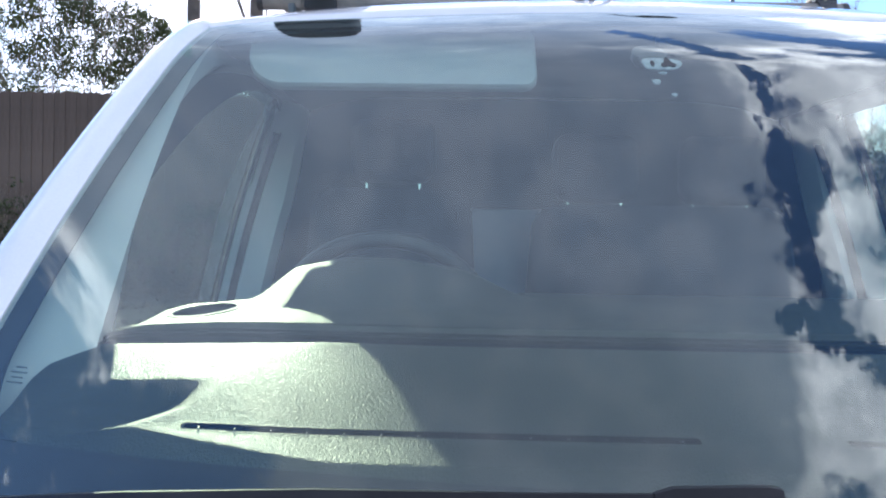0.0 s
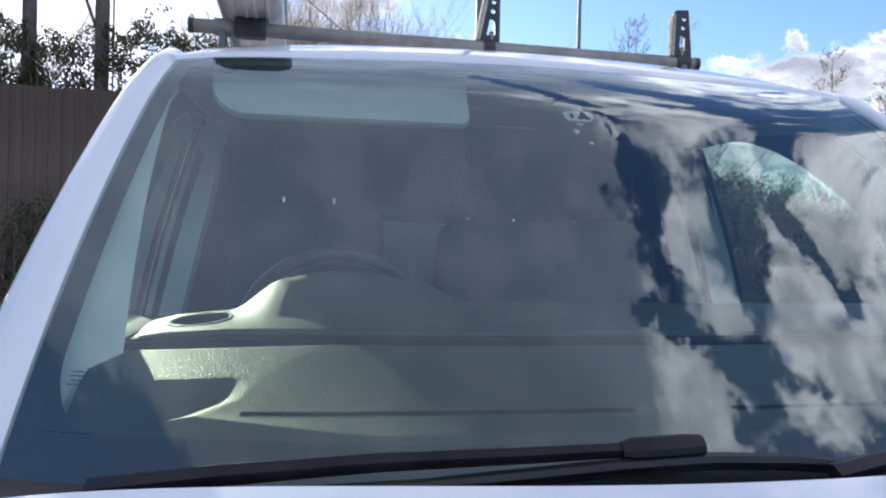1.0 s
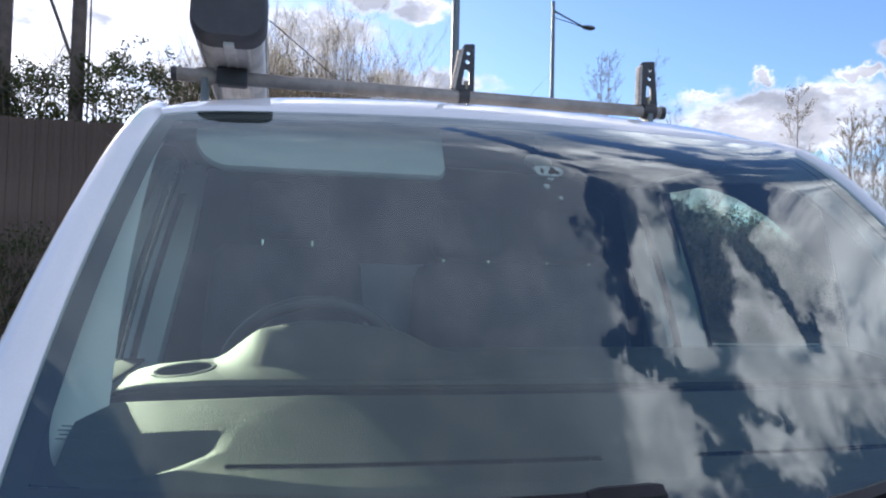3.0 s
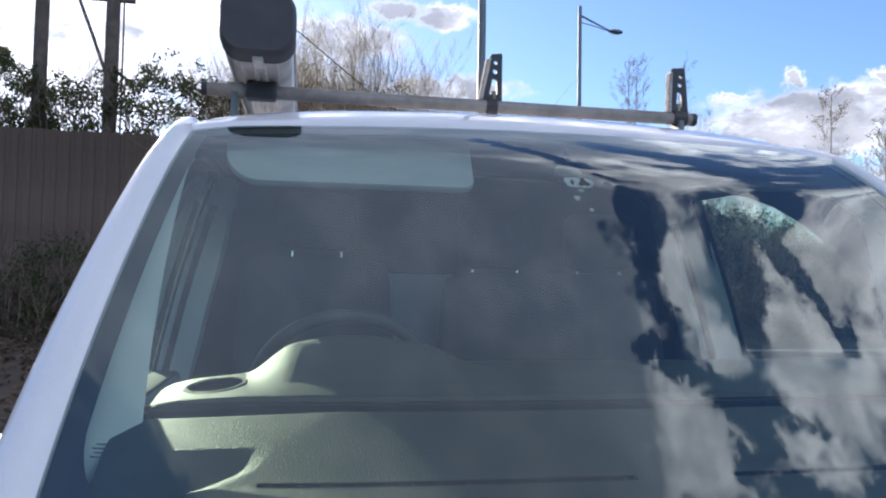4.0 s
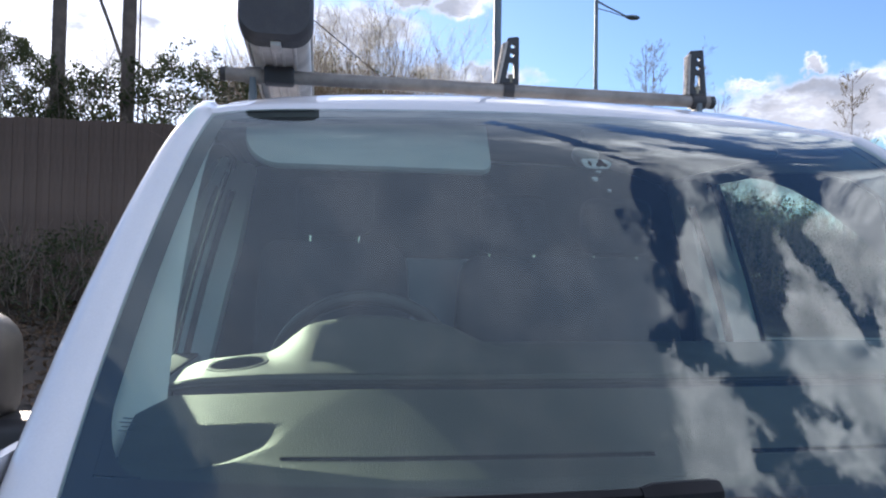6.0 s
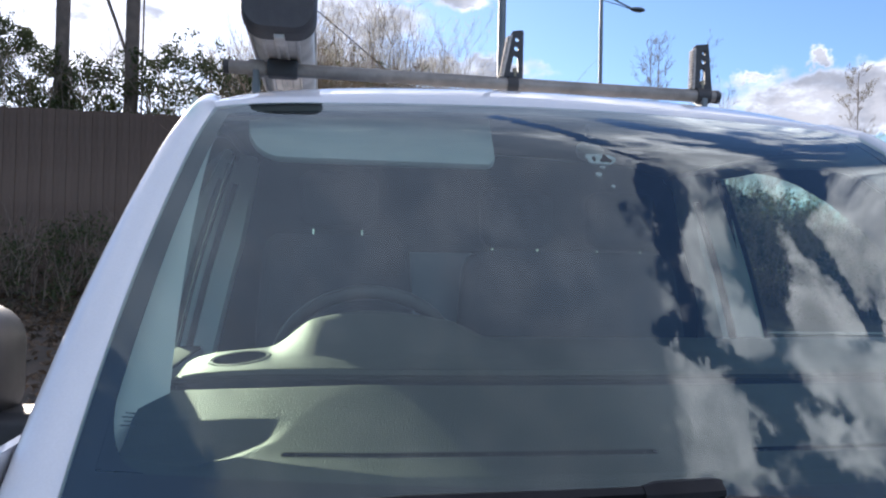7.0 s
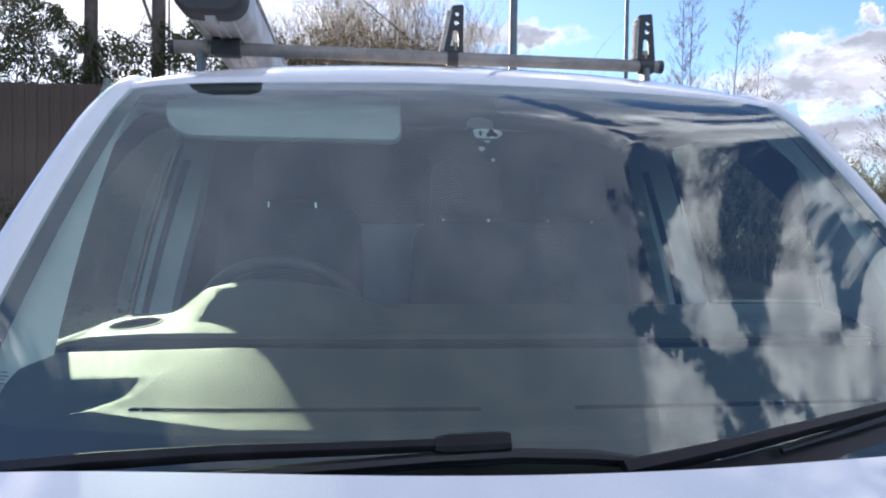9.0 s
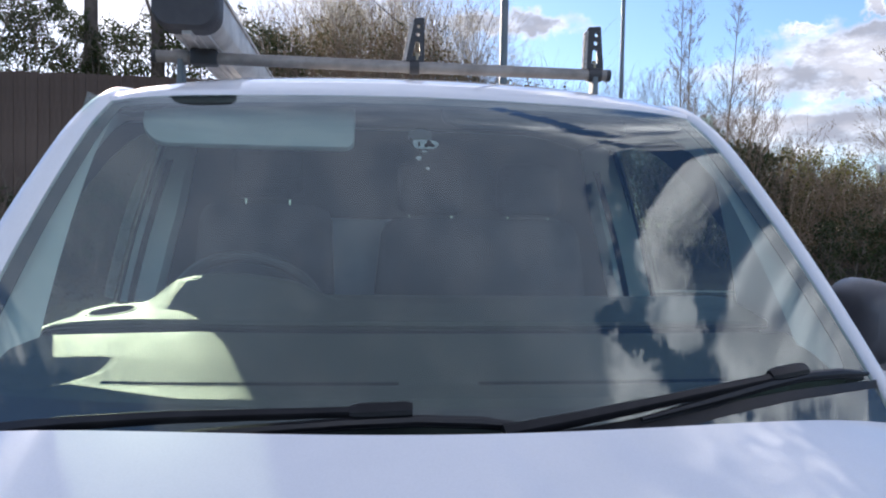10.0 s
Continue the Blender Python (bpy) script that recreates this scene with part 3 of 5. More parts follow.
def wiper(arm, blade, clip, label):
    """Points as (x, z, height over the glass)."""
    at = lambda p: screen_at(p[0], p[1], -p[2])
    bm = bmesh.new()
    pts = [at(p) for p in arm]
    tilt = Vector((0, -0.67, 0.74))
    rings = []
    for i, p in enumerate(pts):
        d = (pts[min(i + 1, len(pts) - 1)] - pts[max(i - 1, 0)]).normalized()
        w = d.cross(tilt).normalized()
        f = i / (len(pts) - 1)
        a, h = 0.012 - 0.005 * f, 0.009 - 0.003 * f
        rings.append([p + w * (a * s) + tilt * (h * t) for s, t in ((-1, -0.8), (-1, 0.2), (-0.6, 0.9), (0.6, 0.9), (1, 0.2), (1, -0.8))])
    ob = part("wiper_arm", loft(rings, bm), WIPER, van, label)
    part("wiper_blade", tube([at(p) for p in blade], [0.004] + [0.009] * (len(blade) - 2) + [0.004], 8), WIPER, ob)
    part("wiper_rubber", tube([at((p[0], p[1], p[2] - 0.014)) for p in blade], 0.004, 6), RUBBER, ob)
    c0, c1 = at(clip[0]), at(clip[1])
    d = (c1 - c0).normalized()
    w = d.cross(tilt).normalized()
    part("blade_clip", loft([[p + w * (0.013 * k * s) + tilt * (0.010 * k * t + 0.003) for s, t in ((-1, -1), (-1, 0.5), (-0.6, 1), (0.6, 1), (1, 0.5), (1, -1))] for p, k in ((c0, 0.7), (c0 + d * 0.015, 1), (c1 - d * 0.012, 1), (c1, 0.85))]), WIPER, ob)
    return ob


wiper([(-0.66, 1.195, 0.02), (-0.52, 1.208, 0.032), (-0.36, 1.222, 0.032), (-0.2, 1.230, 0.03), (-0.02, 1.238, 0.026)],
      [(-0.38, 1.206, 0.016), (-0.25, 1.214, 0.018), (-0.1, 1.224, 0.02), (0.0, 1.228, 0.02), (0.1, 1.226, 0.019), (0.19, 1.220, 0.016)],
      [(-0.10, 1.234, 0.024), (-0.005, 1.238, 0.024)], "black wiper arm lying low across the glass")
wiper([(0.13, 1.208, 0.033), (0.25, 1.222, 0.036), (0.40, 1.242, 0.032), (0.55, 1.260, 0.028), (0.68, 1.274, 0.024)],
      [(0.36, 1.226, 0.016), (0.5, 1.246, 0.018), (0.62, 1.262, 0.02), (0.7, 1.270, 0.02), (0.78, 1.271, 0.019), (0.85, 1.268, 0.016)],
      [(0.62, 1.270, 0.024), (0.70, 1.277, 0.024)], "black wiper arm lying low across the glass")


# door mirrors
SHELL = material("dark_mirror_plastic", (0.085, 0.085, 0.095), 0.4, 0, (0.065, 0.065, 0.072), 8, 0.15, 400)


def door_mirror(side):
    cx, cy, cz = 0.04 + side * 1.054, -0.46, 1.333
    sections = []
    for y, k in ((-0.09, 0.55), (-0.075, 0.82), (-0.045, 0.95), (0.0, 1.0), (0.05, 1.0), (0.06, 0.97)):
        sections.append([Vector((cx + a * k, cy + y, cz + b * k)) for a, b in rounded(0.122, 0.200, 0.06)])
    shell = part("door_mirror", loft(sections), SHELL, van, "dark grey door mirror housing")
    part("mirror_glass", loft([[Vector((cx + a, cy + y, cz + b)) for a, b in rounded(0.108, 0.182, 0.052)] for y in (0.061, 0.064)]), STEEL, shell)
    part("mirror_foot", loft([[Vector((0.04 + side * x, cy + 0.01 + a, z + b)) for a, b in rounded(0.10, h, 0.02)] for x, z, h in ((0.90, 1.215, 0.12), (0.95, 1.222, 0.09), (1.02, 1.235, 0.065))]), BLACK, shell)


for side in (-1, 1):
    door_mirror(side)

# ---- the cabin ----
part("headlining", thicken(sheet(lambda u, d: roof_point(u * 0.985, 0.02 + d) - Vector((0, 0, 0.035 + 0.02 * min(1, d / 0.1))), lin(-1, 1, 15), [0.0, 0.05, 0.1, 0.2, 0.4, 0.7, 1.0]), 0.01), LINING, van, "grey cloth headlining")
part("bulkhead", box((-0.84, 0.80, 0.4), (0.92, 0.83, 1.90), 0.004), CABIN, van, "dark lined steel bulkhead")
part("bulkhead_panel", box((-0.30, 0.775, 0.5), (0.10, 0.795, 1.555), 0.01), BULK, van, "pale grey panel on the bulkhead")
part("cabin_floor", box((-0.84, -0.9, 0.40), (0.92, 0.80, 0.46), 0.004), CABIN, van)
part("firewall", box((-0.80, -0.95, 0.4), (0.88, -0.90, 1.17), 0.01), CABIN, van)

def behind_glass(p, gap=0.012):
    """Keeps a point of the dashboard inside the windscreen."""
    return Vector((p.x, max(p.y, screen_y(p.x, p.z) + gap), p.z))


def ease(a):
    a = min(1.0, max(0.0, a))
    return a * a * (3 - 2 * a)


def crease_x(d):
    """Where the driver's facet meets the swelling, at a depth."""
    return float(np.interp(d, (-0.86, -0.81, -0.785, -0.765, -0.71, -0.66, -0.61), (-0.63, -0.575, -0.54, -0.515, -0.495, -0.455, -0.395)))


def dash_z(x, y):
    """Height of the lower dashboard: a facet tipped towards the driver's window, a swelling round the demister slots."""
    d = y - 0.06 * (x - 0.05) ** 2
    z = float(np.interp(d, (-0.90, -0.855, -0.812, -0.80, -0.72, -0.617, -0.605, -0.58), (1.226, 1.2555, 1.2652, 1.2682, 1.2955, 1.328, 1.318, 1.285)))
    aside = crease_x(d) - x
    if aside < 0:
        return z - 0.012 * min(0.12, max(0.0, x - crease_x(max(d, -0.765))))
    return z - 0.035 * aside - min(0.009, 0.22 * max(0.0, -0.712 - d)) * ease(aside / 0.045)


def lower_dash(x, v):
    d = -0.90 + 0.32 * v
    p = Vector((x, d + 0.06 * (x - 0.05) ** 2, dash_z(x, d + 0.06 * (x - 0.05) ** 2)))
    return behind_glass(p)


dash = part("dashboard", slab(lower_dash, lin(-0.72, -0.36, 90) + lin(-0.345, 0.82, 40), lin(0, 1, 65), 0.012), DASH, van, "pale grey grained dashboard, sunlit on the driver's side")


def pad_depth(x):
    """How far back the pad reaches: short over the driver's vent, full further in."""
    return float(np.interp(x, (-0.72, -0.52, -0.40), (0.66, 0.74, 1.0)))


def pad_fall(x):
    """The pad's end over the vent falls away sideways."""
    return 0.10 * max(0.0, -0.55 - x) + 0.25 * max(0.0, -0.66 - x) + float(np.interp(x, (-0.712, -0.709, -0.70, -0.685), (0.035, 0.014, 0.004, 0.0)))


def pad_back(x):
    """Height of the pad's rear edge, lower over the driver's vent."""
    return 1.372 - 0.013 * ease((-0.47 - x) / 0.08)


def dash_top(x, v):
    """Profile of the upper pad from its front lip back and down towards the seats."""
    at = (0, 0.04, 0.08, 0.14, 0.6, 0.75, 0.85, 1)
    y = float(np.interp(v, at, (-0.545, -0.577, -0.582, -0.57, -0.34, -0.25, -0.21, -0.21)))
    z = float(np.interp(v, at, (1.330, 1.331, 1.336, 1.343, pad_back(x), pad_back(x) - 0.007, 1.32, 0.98)))
    y = max(y, -0.577 + (y + 0.577) * pad_depth(x)) if y < -0.57 else -0.577 + (y + 0.577) * pad_depth(x)
    end = max(0.0, abs(x - 0.05) - 0.735) / 0.035
    return Vector((x, y + 0.06 * (x - 0.05) ** 2 + 0.03 * end ** 2 * (v < 0.3), z - pad_fall(x) * float(np.interp(v, (0, 0.08, 0.3), (0.35, 0.45, 1.0)))))


def pad_z(x, y):
    """The pad's height at a place in plan."""
    d = (y - 0.06 * (x - 0.05) ** 2 + 0.577) / pad_depth(x) - 0.577
    return float(np.interp(d, (-0.57, -0.34, -0.25, -0.21), (1.343, pad_back(x), pad_back(x) - 0.007, 1.32))) - pad_fall(x)


part("dash_pad", slab(dash_top, [-0.713, -0.711, -0.709, -0.705, -0.7, -0.69] + lin(-0.68, 0.78, 46) + [0.79, 0.8, 0.805, 0.81, 0.815, 0.82], lin(0, 1, 50), 0.006), DASH, dash, "grained upper dashboard pad")
# black strip set behind the lip as the shade of the recess
part("groove", thicken(sheet(lambda x, z: Vector((x, -0.566 + 0.06 * (x - 0.05) ** 2, z)), lin(-0.69, 0.79, 20), (1.285, 1.3275)), 0.004), BLACK, dash, "black strip standing in for the shade in the groove under the pad")


def hood(a, b):
    """Gently rising cowl over the instruments."""
    x = -0.565 + 0.46 * a
    y = -0.57 + 0.25 * b + 0.06 * (x - 0.05) ** 2
    side = min(1.0, a / 0.18, (1 - a) / 0.3)
    side = side * side * (3 - 2 * side) * float(np.interp(a, (0.13, 0.22, 0.34, 0.5, 0.7, 1.0), (0.92, 1.15, 1.45, 1.42, 1.1, 0.5)))
    rise = float(np.interp(b, (0, 0.2, 0.66, 0.74, 0.84, 1), (0, 0.007, 0.039, 0.041, 0.033, -0.06)))
    base = float(np.interp(b, (0, 0.66, 1), (1.344, pad_back(x) - 0.006, pad_back(x) - 0.006))) - pad_fall(x)
    return Vector((x, y, max(base, pad_z(x, y) if b < 0.7 else 0) + rise * side - 0.001 * (1 - side)))


part("instrument_hood", sheet(hood, lin(0, 1, 41), lin(0, 1, 31)), DASH, dash, "grained instrument hood")
VENT = (-0.602, -0.452, pad_z(-0.602, -0.452) - 0.0006)


def vent_at(k, t, h):
    r = 0.052 * k
    x, y = VENT[0] + r * math.cos(t), VENT[1] + r * math.sin(t)
    return Vector((x, y, pad_z(x, y) + h))


ring = part("vent_ring", loft([[vent_at(k, t, h) for t in lin(0, 2 * math.pi, 37)[:-1]] for k, h in ((1.0, -0.002), (0.98, 0.0018), (0.93, 0.0022), (0.915, 0.0008), (0.90, 0.0022), (0.86, 0.002), (0.82, -0.003))], caps=False), DASH, dash, "round air vent collar")
# near-black cap laid on the uncut pad, painted as the vent's inner shade
part("vent_hole", loft([[vent_at(k, t, h) for t in lin(0, 2 * math.pi, 37)[:-1]] for k, h in ((0.84, 0.0005), (0.7, 0.0012), (0.4, 0.0013))]), DUCT_SHADE, ring, "near-black cap painted as the shade in the vent opening")


def slot(x0, x1, y, fins):
    """A long demister slot with a raised rim and fins."""
    mid = (x0 + x1) / 2

    def ring_at(w, h, up):
        out = []
        outline = rounded(x1 - x0 + w, 0.010 + w, 0.004, 4)
        for i, (a, b) in enumerate(outline):
            # the long sides bend with the dashboard
            a2, b2 = outline[(i + 1) % len(outline)]
            steps = 16 if abs(a2 - a) > 0.1 else 1
            out += [(a + (a2 - a) * k / steps, b + (b2 - b) * k / steps) for k in range(steps)]
        bent = []
        for a, b in out:
            yy = y + b + 0.06 * (mid + a - 0.05) ** 2
            bent.append(Vector((mid + a, yy, dash_z(mid + a, yy) + up)))
        return bent

    ob = part("demister_slot", loft([ring_at(0.008, 0, -0.004), ring_at(0.007, 0, 0.0001), ring_at(0.004, 0, 0.0003), ring_at(0.001, 0, 0.0003), ring_at(0.0005, 0, -0.002)], caps=False), DASH, dash, "raised rim of the demister slot")
    # the slot's inner shade is a near-black cap on the uncut dashboard
    part("slot_void", loft([ring_at(0.001, 0, -0.002), ring_at(0.001, 0, 0.0003), ring_at(-0.006, 0, 0.0003)]), DUCT_SHADE, ob, "near-black cap painted as the shade in the demister slot")
    for i in range(fins):
        x = x0 + (x1 - x0) * (i + 0.5) / fins
        yy = y + 0.06 * (x - 0.05) ** 2
        z = dash_z(x, yy)
        part("fin", box((x - 0.0008, yy - 0.0045, z - 0.002), (x + 0.0006, yy + 0.0045, z + 0.0004)), BLACK, ob)


slot(-0.515, -0.02, -0.80, 14)
slot(0.12, 0.62, -0.80, 14)

# steering wheel
hub = Vector((-0.37, -0.13, 1.285))
tilt = Matrix.Rotation(radians(28), 3, "X")
wheel_ring = [hub + tilt @ Vector((0.19 * math.cos(t), 0, 0.19 * math.sin(t))) for t in lin(0, 2 * math.pi, 49)]
steering = part("steering_wheel", tube(wheel_ring, 0.0155, 10, caps=False), RIM, van, "black steering wheel")
part("wheel_hub", loft([[hub + tilt @ Vector((a * k, y, b * k)) for a, b in rounded(0.17, 0.13, 0.045)] for y, k in ((-0.05, 0.9), (0.0, 1.0), (0.035, 0.85))]), BLACK, steering)
for a in (-20, 200, 270):
    t = radians(a)
    part("spoke", tube([hub + tilt @ Vector((0.05 * math.cos(t), 0, 0.05 * math.sin(t))), hub + tilt @ Vector((0.185 * math.cos(t), 0, 0.185 * math.sin(t)))], 0.016, 8), BLACK, steering)
part("steering_column", tube([hub + tilt @ Vector((0, -0.03, 0)), hub + Vector((0, -0.22, -0.12))], 0.045, 12), BLACK, van)


# seats
def seat(x0, x1, top, rests, gap):
    cx, w = (x0 + x1) / 2, x1 - x0
    back = part("seat_back", loft([[Vector((cx + a * k, 0.52 + b + 0.16 * (z - 0.8), z)) for a, b in rounded(w, 0.13, 0.05)] for z, k in ((0.75, 0.96), (0.9, 1.0), (1.3, 0.98), (top - 0.06, 0.93), (top - 0.02, 0.88), (top, 0.78))]), SEAT, van, "dark cloth seat back")
    part("seat_cushion", box((x0, 0.0, 0.62), (x1, 0.56, 0.80), 0.06, segments=4), SEAT, back)
    for rx in rests:
        rest = part("headrest", box((rx - 0.125, 0.61, top + gap), (rx + 0.125, 0.71, top + 0.21), 0.045, segments=4), SEAT, back)
        for px in (-0.078, 0.078):
            part("chrome_post", tube([(rx + px, 0.665, top - 0.03), (rx + px, 0.665, top + 0.08)], 0.0045, 8), STEEL, rest)


seat(-0.67, -0.17, 1.598, (-0.42,), 0.022)
seat(-0.04, 0.75, 1.562, (0.173, 0.543), 0.010)

# sun visors and the bare mirror mount
def visor(x0, x1, low, mat, label):
    def p(a, b):
        x = x0 + (x1 - x0) * a
        z = low + (1.845 - low) * b
        return Vector((x, -0.205 + (z - 1.728) * 0.62 + 0.05 * (x - 0.03) ** 2, z))
    bm = bmesh.new()
    outline = []
    for cx, cy, rx, ry, a0 in ((-0.36, 0.1, 0.14, 0.6, 180), (0.46, -0.3, 0.04, 0.2, 270), (0.48, 0.4, 0.02, 0.1, 0), (-0.46, 0.4, 0.04, 0.1, 90)):
        outline += [(cx + rx * math.cos(radians(a0 + 9 * i)), cy + ry * math.sin(radians(a0 + 9 * i))) for i in range(11)]
    out = []
    for q, r in ((0.0, 0.96), (0.006, 1.0), (0.014, 1.0), (0.02, 0.96)):
        out.append([p(0.5 + a * (1 - (1 - r) * 0.3), 0.5 + b * r) + Vector((0, q * 0.85, -q * 0.5)) for a, b in outline])
    return part("sun_visor", loft(out, bm), mat, van, label)


visor(-0.63, -0.105, 1.726, VISOR, "pale grey folding sun visor")
visor(0.12, 0.62, 1.80, CABIN, "dark folded sun visor")
mount = part("mirror_mount", loft([[screen_at(0.046 + 0.027 * k * math.cos(t), 1.750 + 0.016 * k * math.sin(t), h) for t in lin(0, 2 * math.pi, 25)[:-1]] for k, h in ((1.0, 0.004), (1.0, 0.016), (0.8, 0.024))]), BLACK, van, "oval dark mirror mount on the glass")
GLUE = material("pale_glue_residue", (0.40, 0.43, 0.44), 0.7, 0, (0.24, 0.26, 0.27), 90)
ETCH = material("etched_glass", (0.10, 0.11, 0.12), 0.7)
part("glue_patch", loft([[screen_at(0.054 + 0.029 * math.cos(t) * (1 + 0.12 * math.sin(3 * t + 1)), 1.723 + 0.0135 * math.sin(t) * (1 + 0.2 * math.cos(2 * t)), k) for t in lin(0, 2 * math.pi, 25)[:-1]] for k in (0.001, 0.0035)]), GLUE, mount, "pale glue residue")
for gx, gw, gh, bite in ((0.064, 0.0095, 0.0075, 0.35), (0.041, 0.003, 0.0055, 0.0)):
    part("glue_gap", loft([[screen_at(gx + gw * math.cos(t) * (1 + bite * math.cos(3 * t + 1.6)), 1.722 + gh * math.sin(t) * (1 + bite * math.cos(3 * t + 1.6)), k) for t in lin(0, 2 * math.pi, 19)[:-1]] for k in (-0.0005, 0.0015)]), BLACK, mount, "dark gap in the residue")
for dx, dz, w, h in ((0.002, -0.047, 0.011, 0.004), (-0.012, -0.064, 0.012, 0.009), (0.006, -0.088, 0.008, 0.005)):
    part("glue_patch", loft([[screen_at(0.050 + dx + w / 2 * math.cos(t) * (1 + 0.25 * math.sin(3 * t)), 1.752 + dz + h / 2 * math.sin(t), k) for t in lin(0, 2 * math.pi, 15)[:-1]] for k in (0.001, 0.0035)]), GLUE, mount, "pale glue residue")
# etched maker's mark low on the glass: plain bars
for i in range(4):
    part("etched_mark", loft([[screen_at(-0.714 + a, 1.296 + 0.0045 * i + b, k) for a, b in rounded(0.021 - 0.007 * (i % 2), 0.0009, 0.0004, 2)] for k in (0.001, 0.002)]), ETCH, glass, "small etched bars")
part("stone_chip", loft([[screen_at(-0.742 + a * (1 + 0.3 * math.sin(2 * a * 900)), 1.604 + b, k) for a, b in rounded(0.008, 0.006, 0.0025, 3)] for k in (0.002, 0.004)]), GLUE, glass, "tiny pale stone chip")


# ---- roof rack ----
BAR = (0.0, 0.40, 2.06)


def holed_plate(outline, holes, y, depth):
    """A flat plate in the xz plane with holes, as a mesh."""
    cu = bpy.data.curves.new("plate", "CURVE")
    cu.dimensions, cu.fill_mode, cu.extrude, cu.bevel_depth, cu.bevel_resolution = "2D", "BOTH", depth / 2, 0.002, 1
    for loop in (outline, *holes):
        sp = cu.splines.new("POLY")
        sp.points.add(len(loop) - 1)
        for p, (a, b) in zip(sp.points, loop):
            p.co = (a, b, 0, 1)
        sp.use_cyclic_u = True
    ob = bpy.data.objects.new("plate", cu)
    me = bpy.data.meshes.new_from_object(ob)
    bpy.data.objects.remove(ob)
    bpy.data.curves.remove(cu)
    bm = bmesh.new()
    bm.from_mesh(me)
    bpy.data.meshes.remove(me)
    bmesh.ops.transform(bm, matrix=pose(0, y, 0, 90, 0, 0), verts=bm.verts)
    return bm


def circle(cx, cy, rx, ry, n=16):
    return [(cx + rx * math.cos(t), cy + ry * math.sin(t)) for t in lin(0, 2 * math.pi, n + 1)[:-1]]


rack = thing("roof_rack", (0.0, 0.40, 1.965), "two grey aluminium roof bars clamped across the van's roof", "roof rack")
STOPEDGE = material("worn_pale_stop_edge", (0.50, 0.47, 0.43), 0.8, 0, (0.3, 0.28, 0.26), 60, 0.5, 200)
BRASS = material("dull_bolt", (0.30, 0.26, 0.18), 0.5, 0.6)


def cross_bar(y, name):
    ob = part(name, tube([(-0.745, y, 2.06), (0.745, y, 2.06)], 0.0195, 16), BAR_ALU, rack, "scuffed grey round aluminium bar")
    for x, s in ((-0.7525, 1), (0.7525, -1)):
        part("bar_cap", tube([(x - s * 0.003, y, 2.06), (x + s * 0.012, y, 2.06)], 0.0207, 16), BLACK, ob, "black end cap")
    for x in (-0.665, 0.70):
        part("bar_foot", loft([[Vector((x + a, y + b, z)) for a, b in rounded(w, 0.05, 0.006)] for z, w in ((1.93, 0.05), (1.957, 0.045), (1.97, 0.022), (2.035, 0.018), (2.05, 0.018))]), POST, ob, "grey metal bar foot")
        part("bar_clamp", tube([(x - 0.022, y, 2.06), (x + 0.022, y, 2.06)], 0.0245, 16), BLACK if x > 0 else BAR_ALU, ob, "clamp band")
    return ob


first = cross_bar(0.40, "roof_bar")
second = cross_bar(2.0, "roof_bar")


def load_stop(x, flip, parent, y):
    """An upright black stop: two round holes, one slot, a pale ribbed edge."""
    w0, w1, h = 0.062, 0.036, 0.146
    if flip:
        xs = (0.0, w0, w0 - 0.012, w0 - 0.014, 0.012, 0.004)
    else:
        xs = (0.0, w0, w0, w0 - 0.003, w0 - w1 + 0.006, w0 - w1)
    zs = (0.0, 0.0, h - 0.004, h, h - 0.004, h - 0.014)
    outline = [(x + a, 2.077 + b) for a, b in zip(xs, zs)]
    mid = x + (w0 * 0.52 if flip else w0 * 0.64)
    slot_out = [(mid - 0.012 - (0 if flip else 0.006), 2.095), (mid + 0.012, 2.095), (mid + 0.010, 2.135)] + [(mid + 0.010 * math.cos(t), 2.138 + 0.010 * math.sin(t)) for t in lin(0.2, 2.9, 6)] + [(mid - 0.010, 2.135)]
    ob = part("load_stop", holed_plate(outline, (circle(mid + 0.002, 2.168, 0.0085, 0.0095), circle(mid + 0.004, 2.195, 0.008, 0.0085), slot_out), y, 0.008), BLACK, parent, "upright black load stop with two holes and a slot", smooth=False)
    part("stop_bolt", tube([(mid, y, 2.078), (mid, y, 2.108)], 0.0075, 8), BRASS, ob, "dull bolt")
    n = 13
    for i in range(n):
        z = 2.082 + (h - 0.022) * i / n
        f = (z - 2.077) / h
        ex = x + ((0.004 * f) if flip else (w0 - w1) * f)
        part("rib", box((ex - 0.009, y - 0.014, z), (ex - 0.001, y + 0.014, z + 0.0062), 0.001, segments=1), STOPEDGE, ob)
    part("edge_strip", loft([[Vector((x + ((0.004 * f) if flip else (w0 - w1) * f) + a, y + b, 2.079 + (h - 0.018) * f)) for a, b in ((-0.004, -0.012), (0.002, -0.012), (0.002, 0.012), (-0.004, 0.012))] for f in (0, 0.5, 1)]), STOPEDGE, ob)
    part("stop_strap", tube([(x + w0 / 2 - 0.016, y, 2.06), (x + w0 / 2 + 0.016, y, 2.06)], 0.024, 16), BLACK, ob, "black strap")


for bar, y in ((first, 0.40), (second, 2.0)):
    load_stop(0.052, False, bar, y)
    load_stop(0.668, True, bar, y)

# ---- pipe carrier on the rack ----
carrier = thing("pipe_carrier", (-0.59, 1.6, 2.08), "long aluminium pipe carrier with black end caps on the roof bars", "pipe carrier")
CX, CZ = -0.59, 2.166


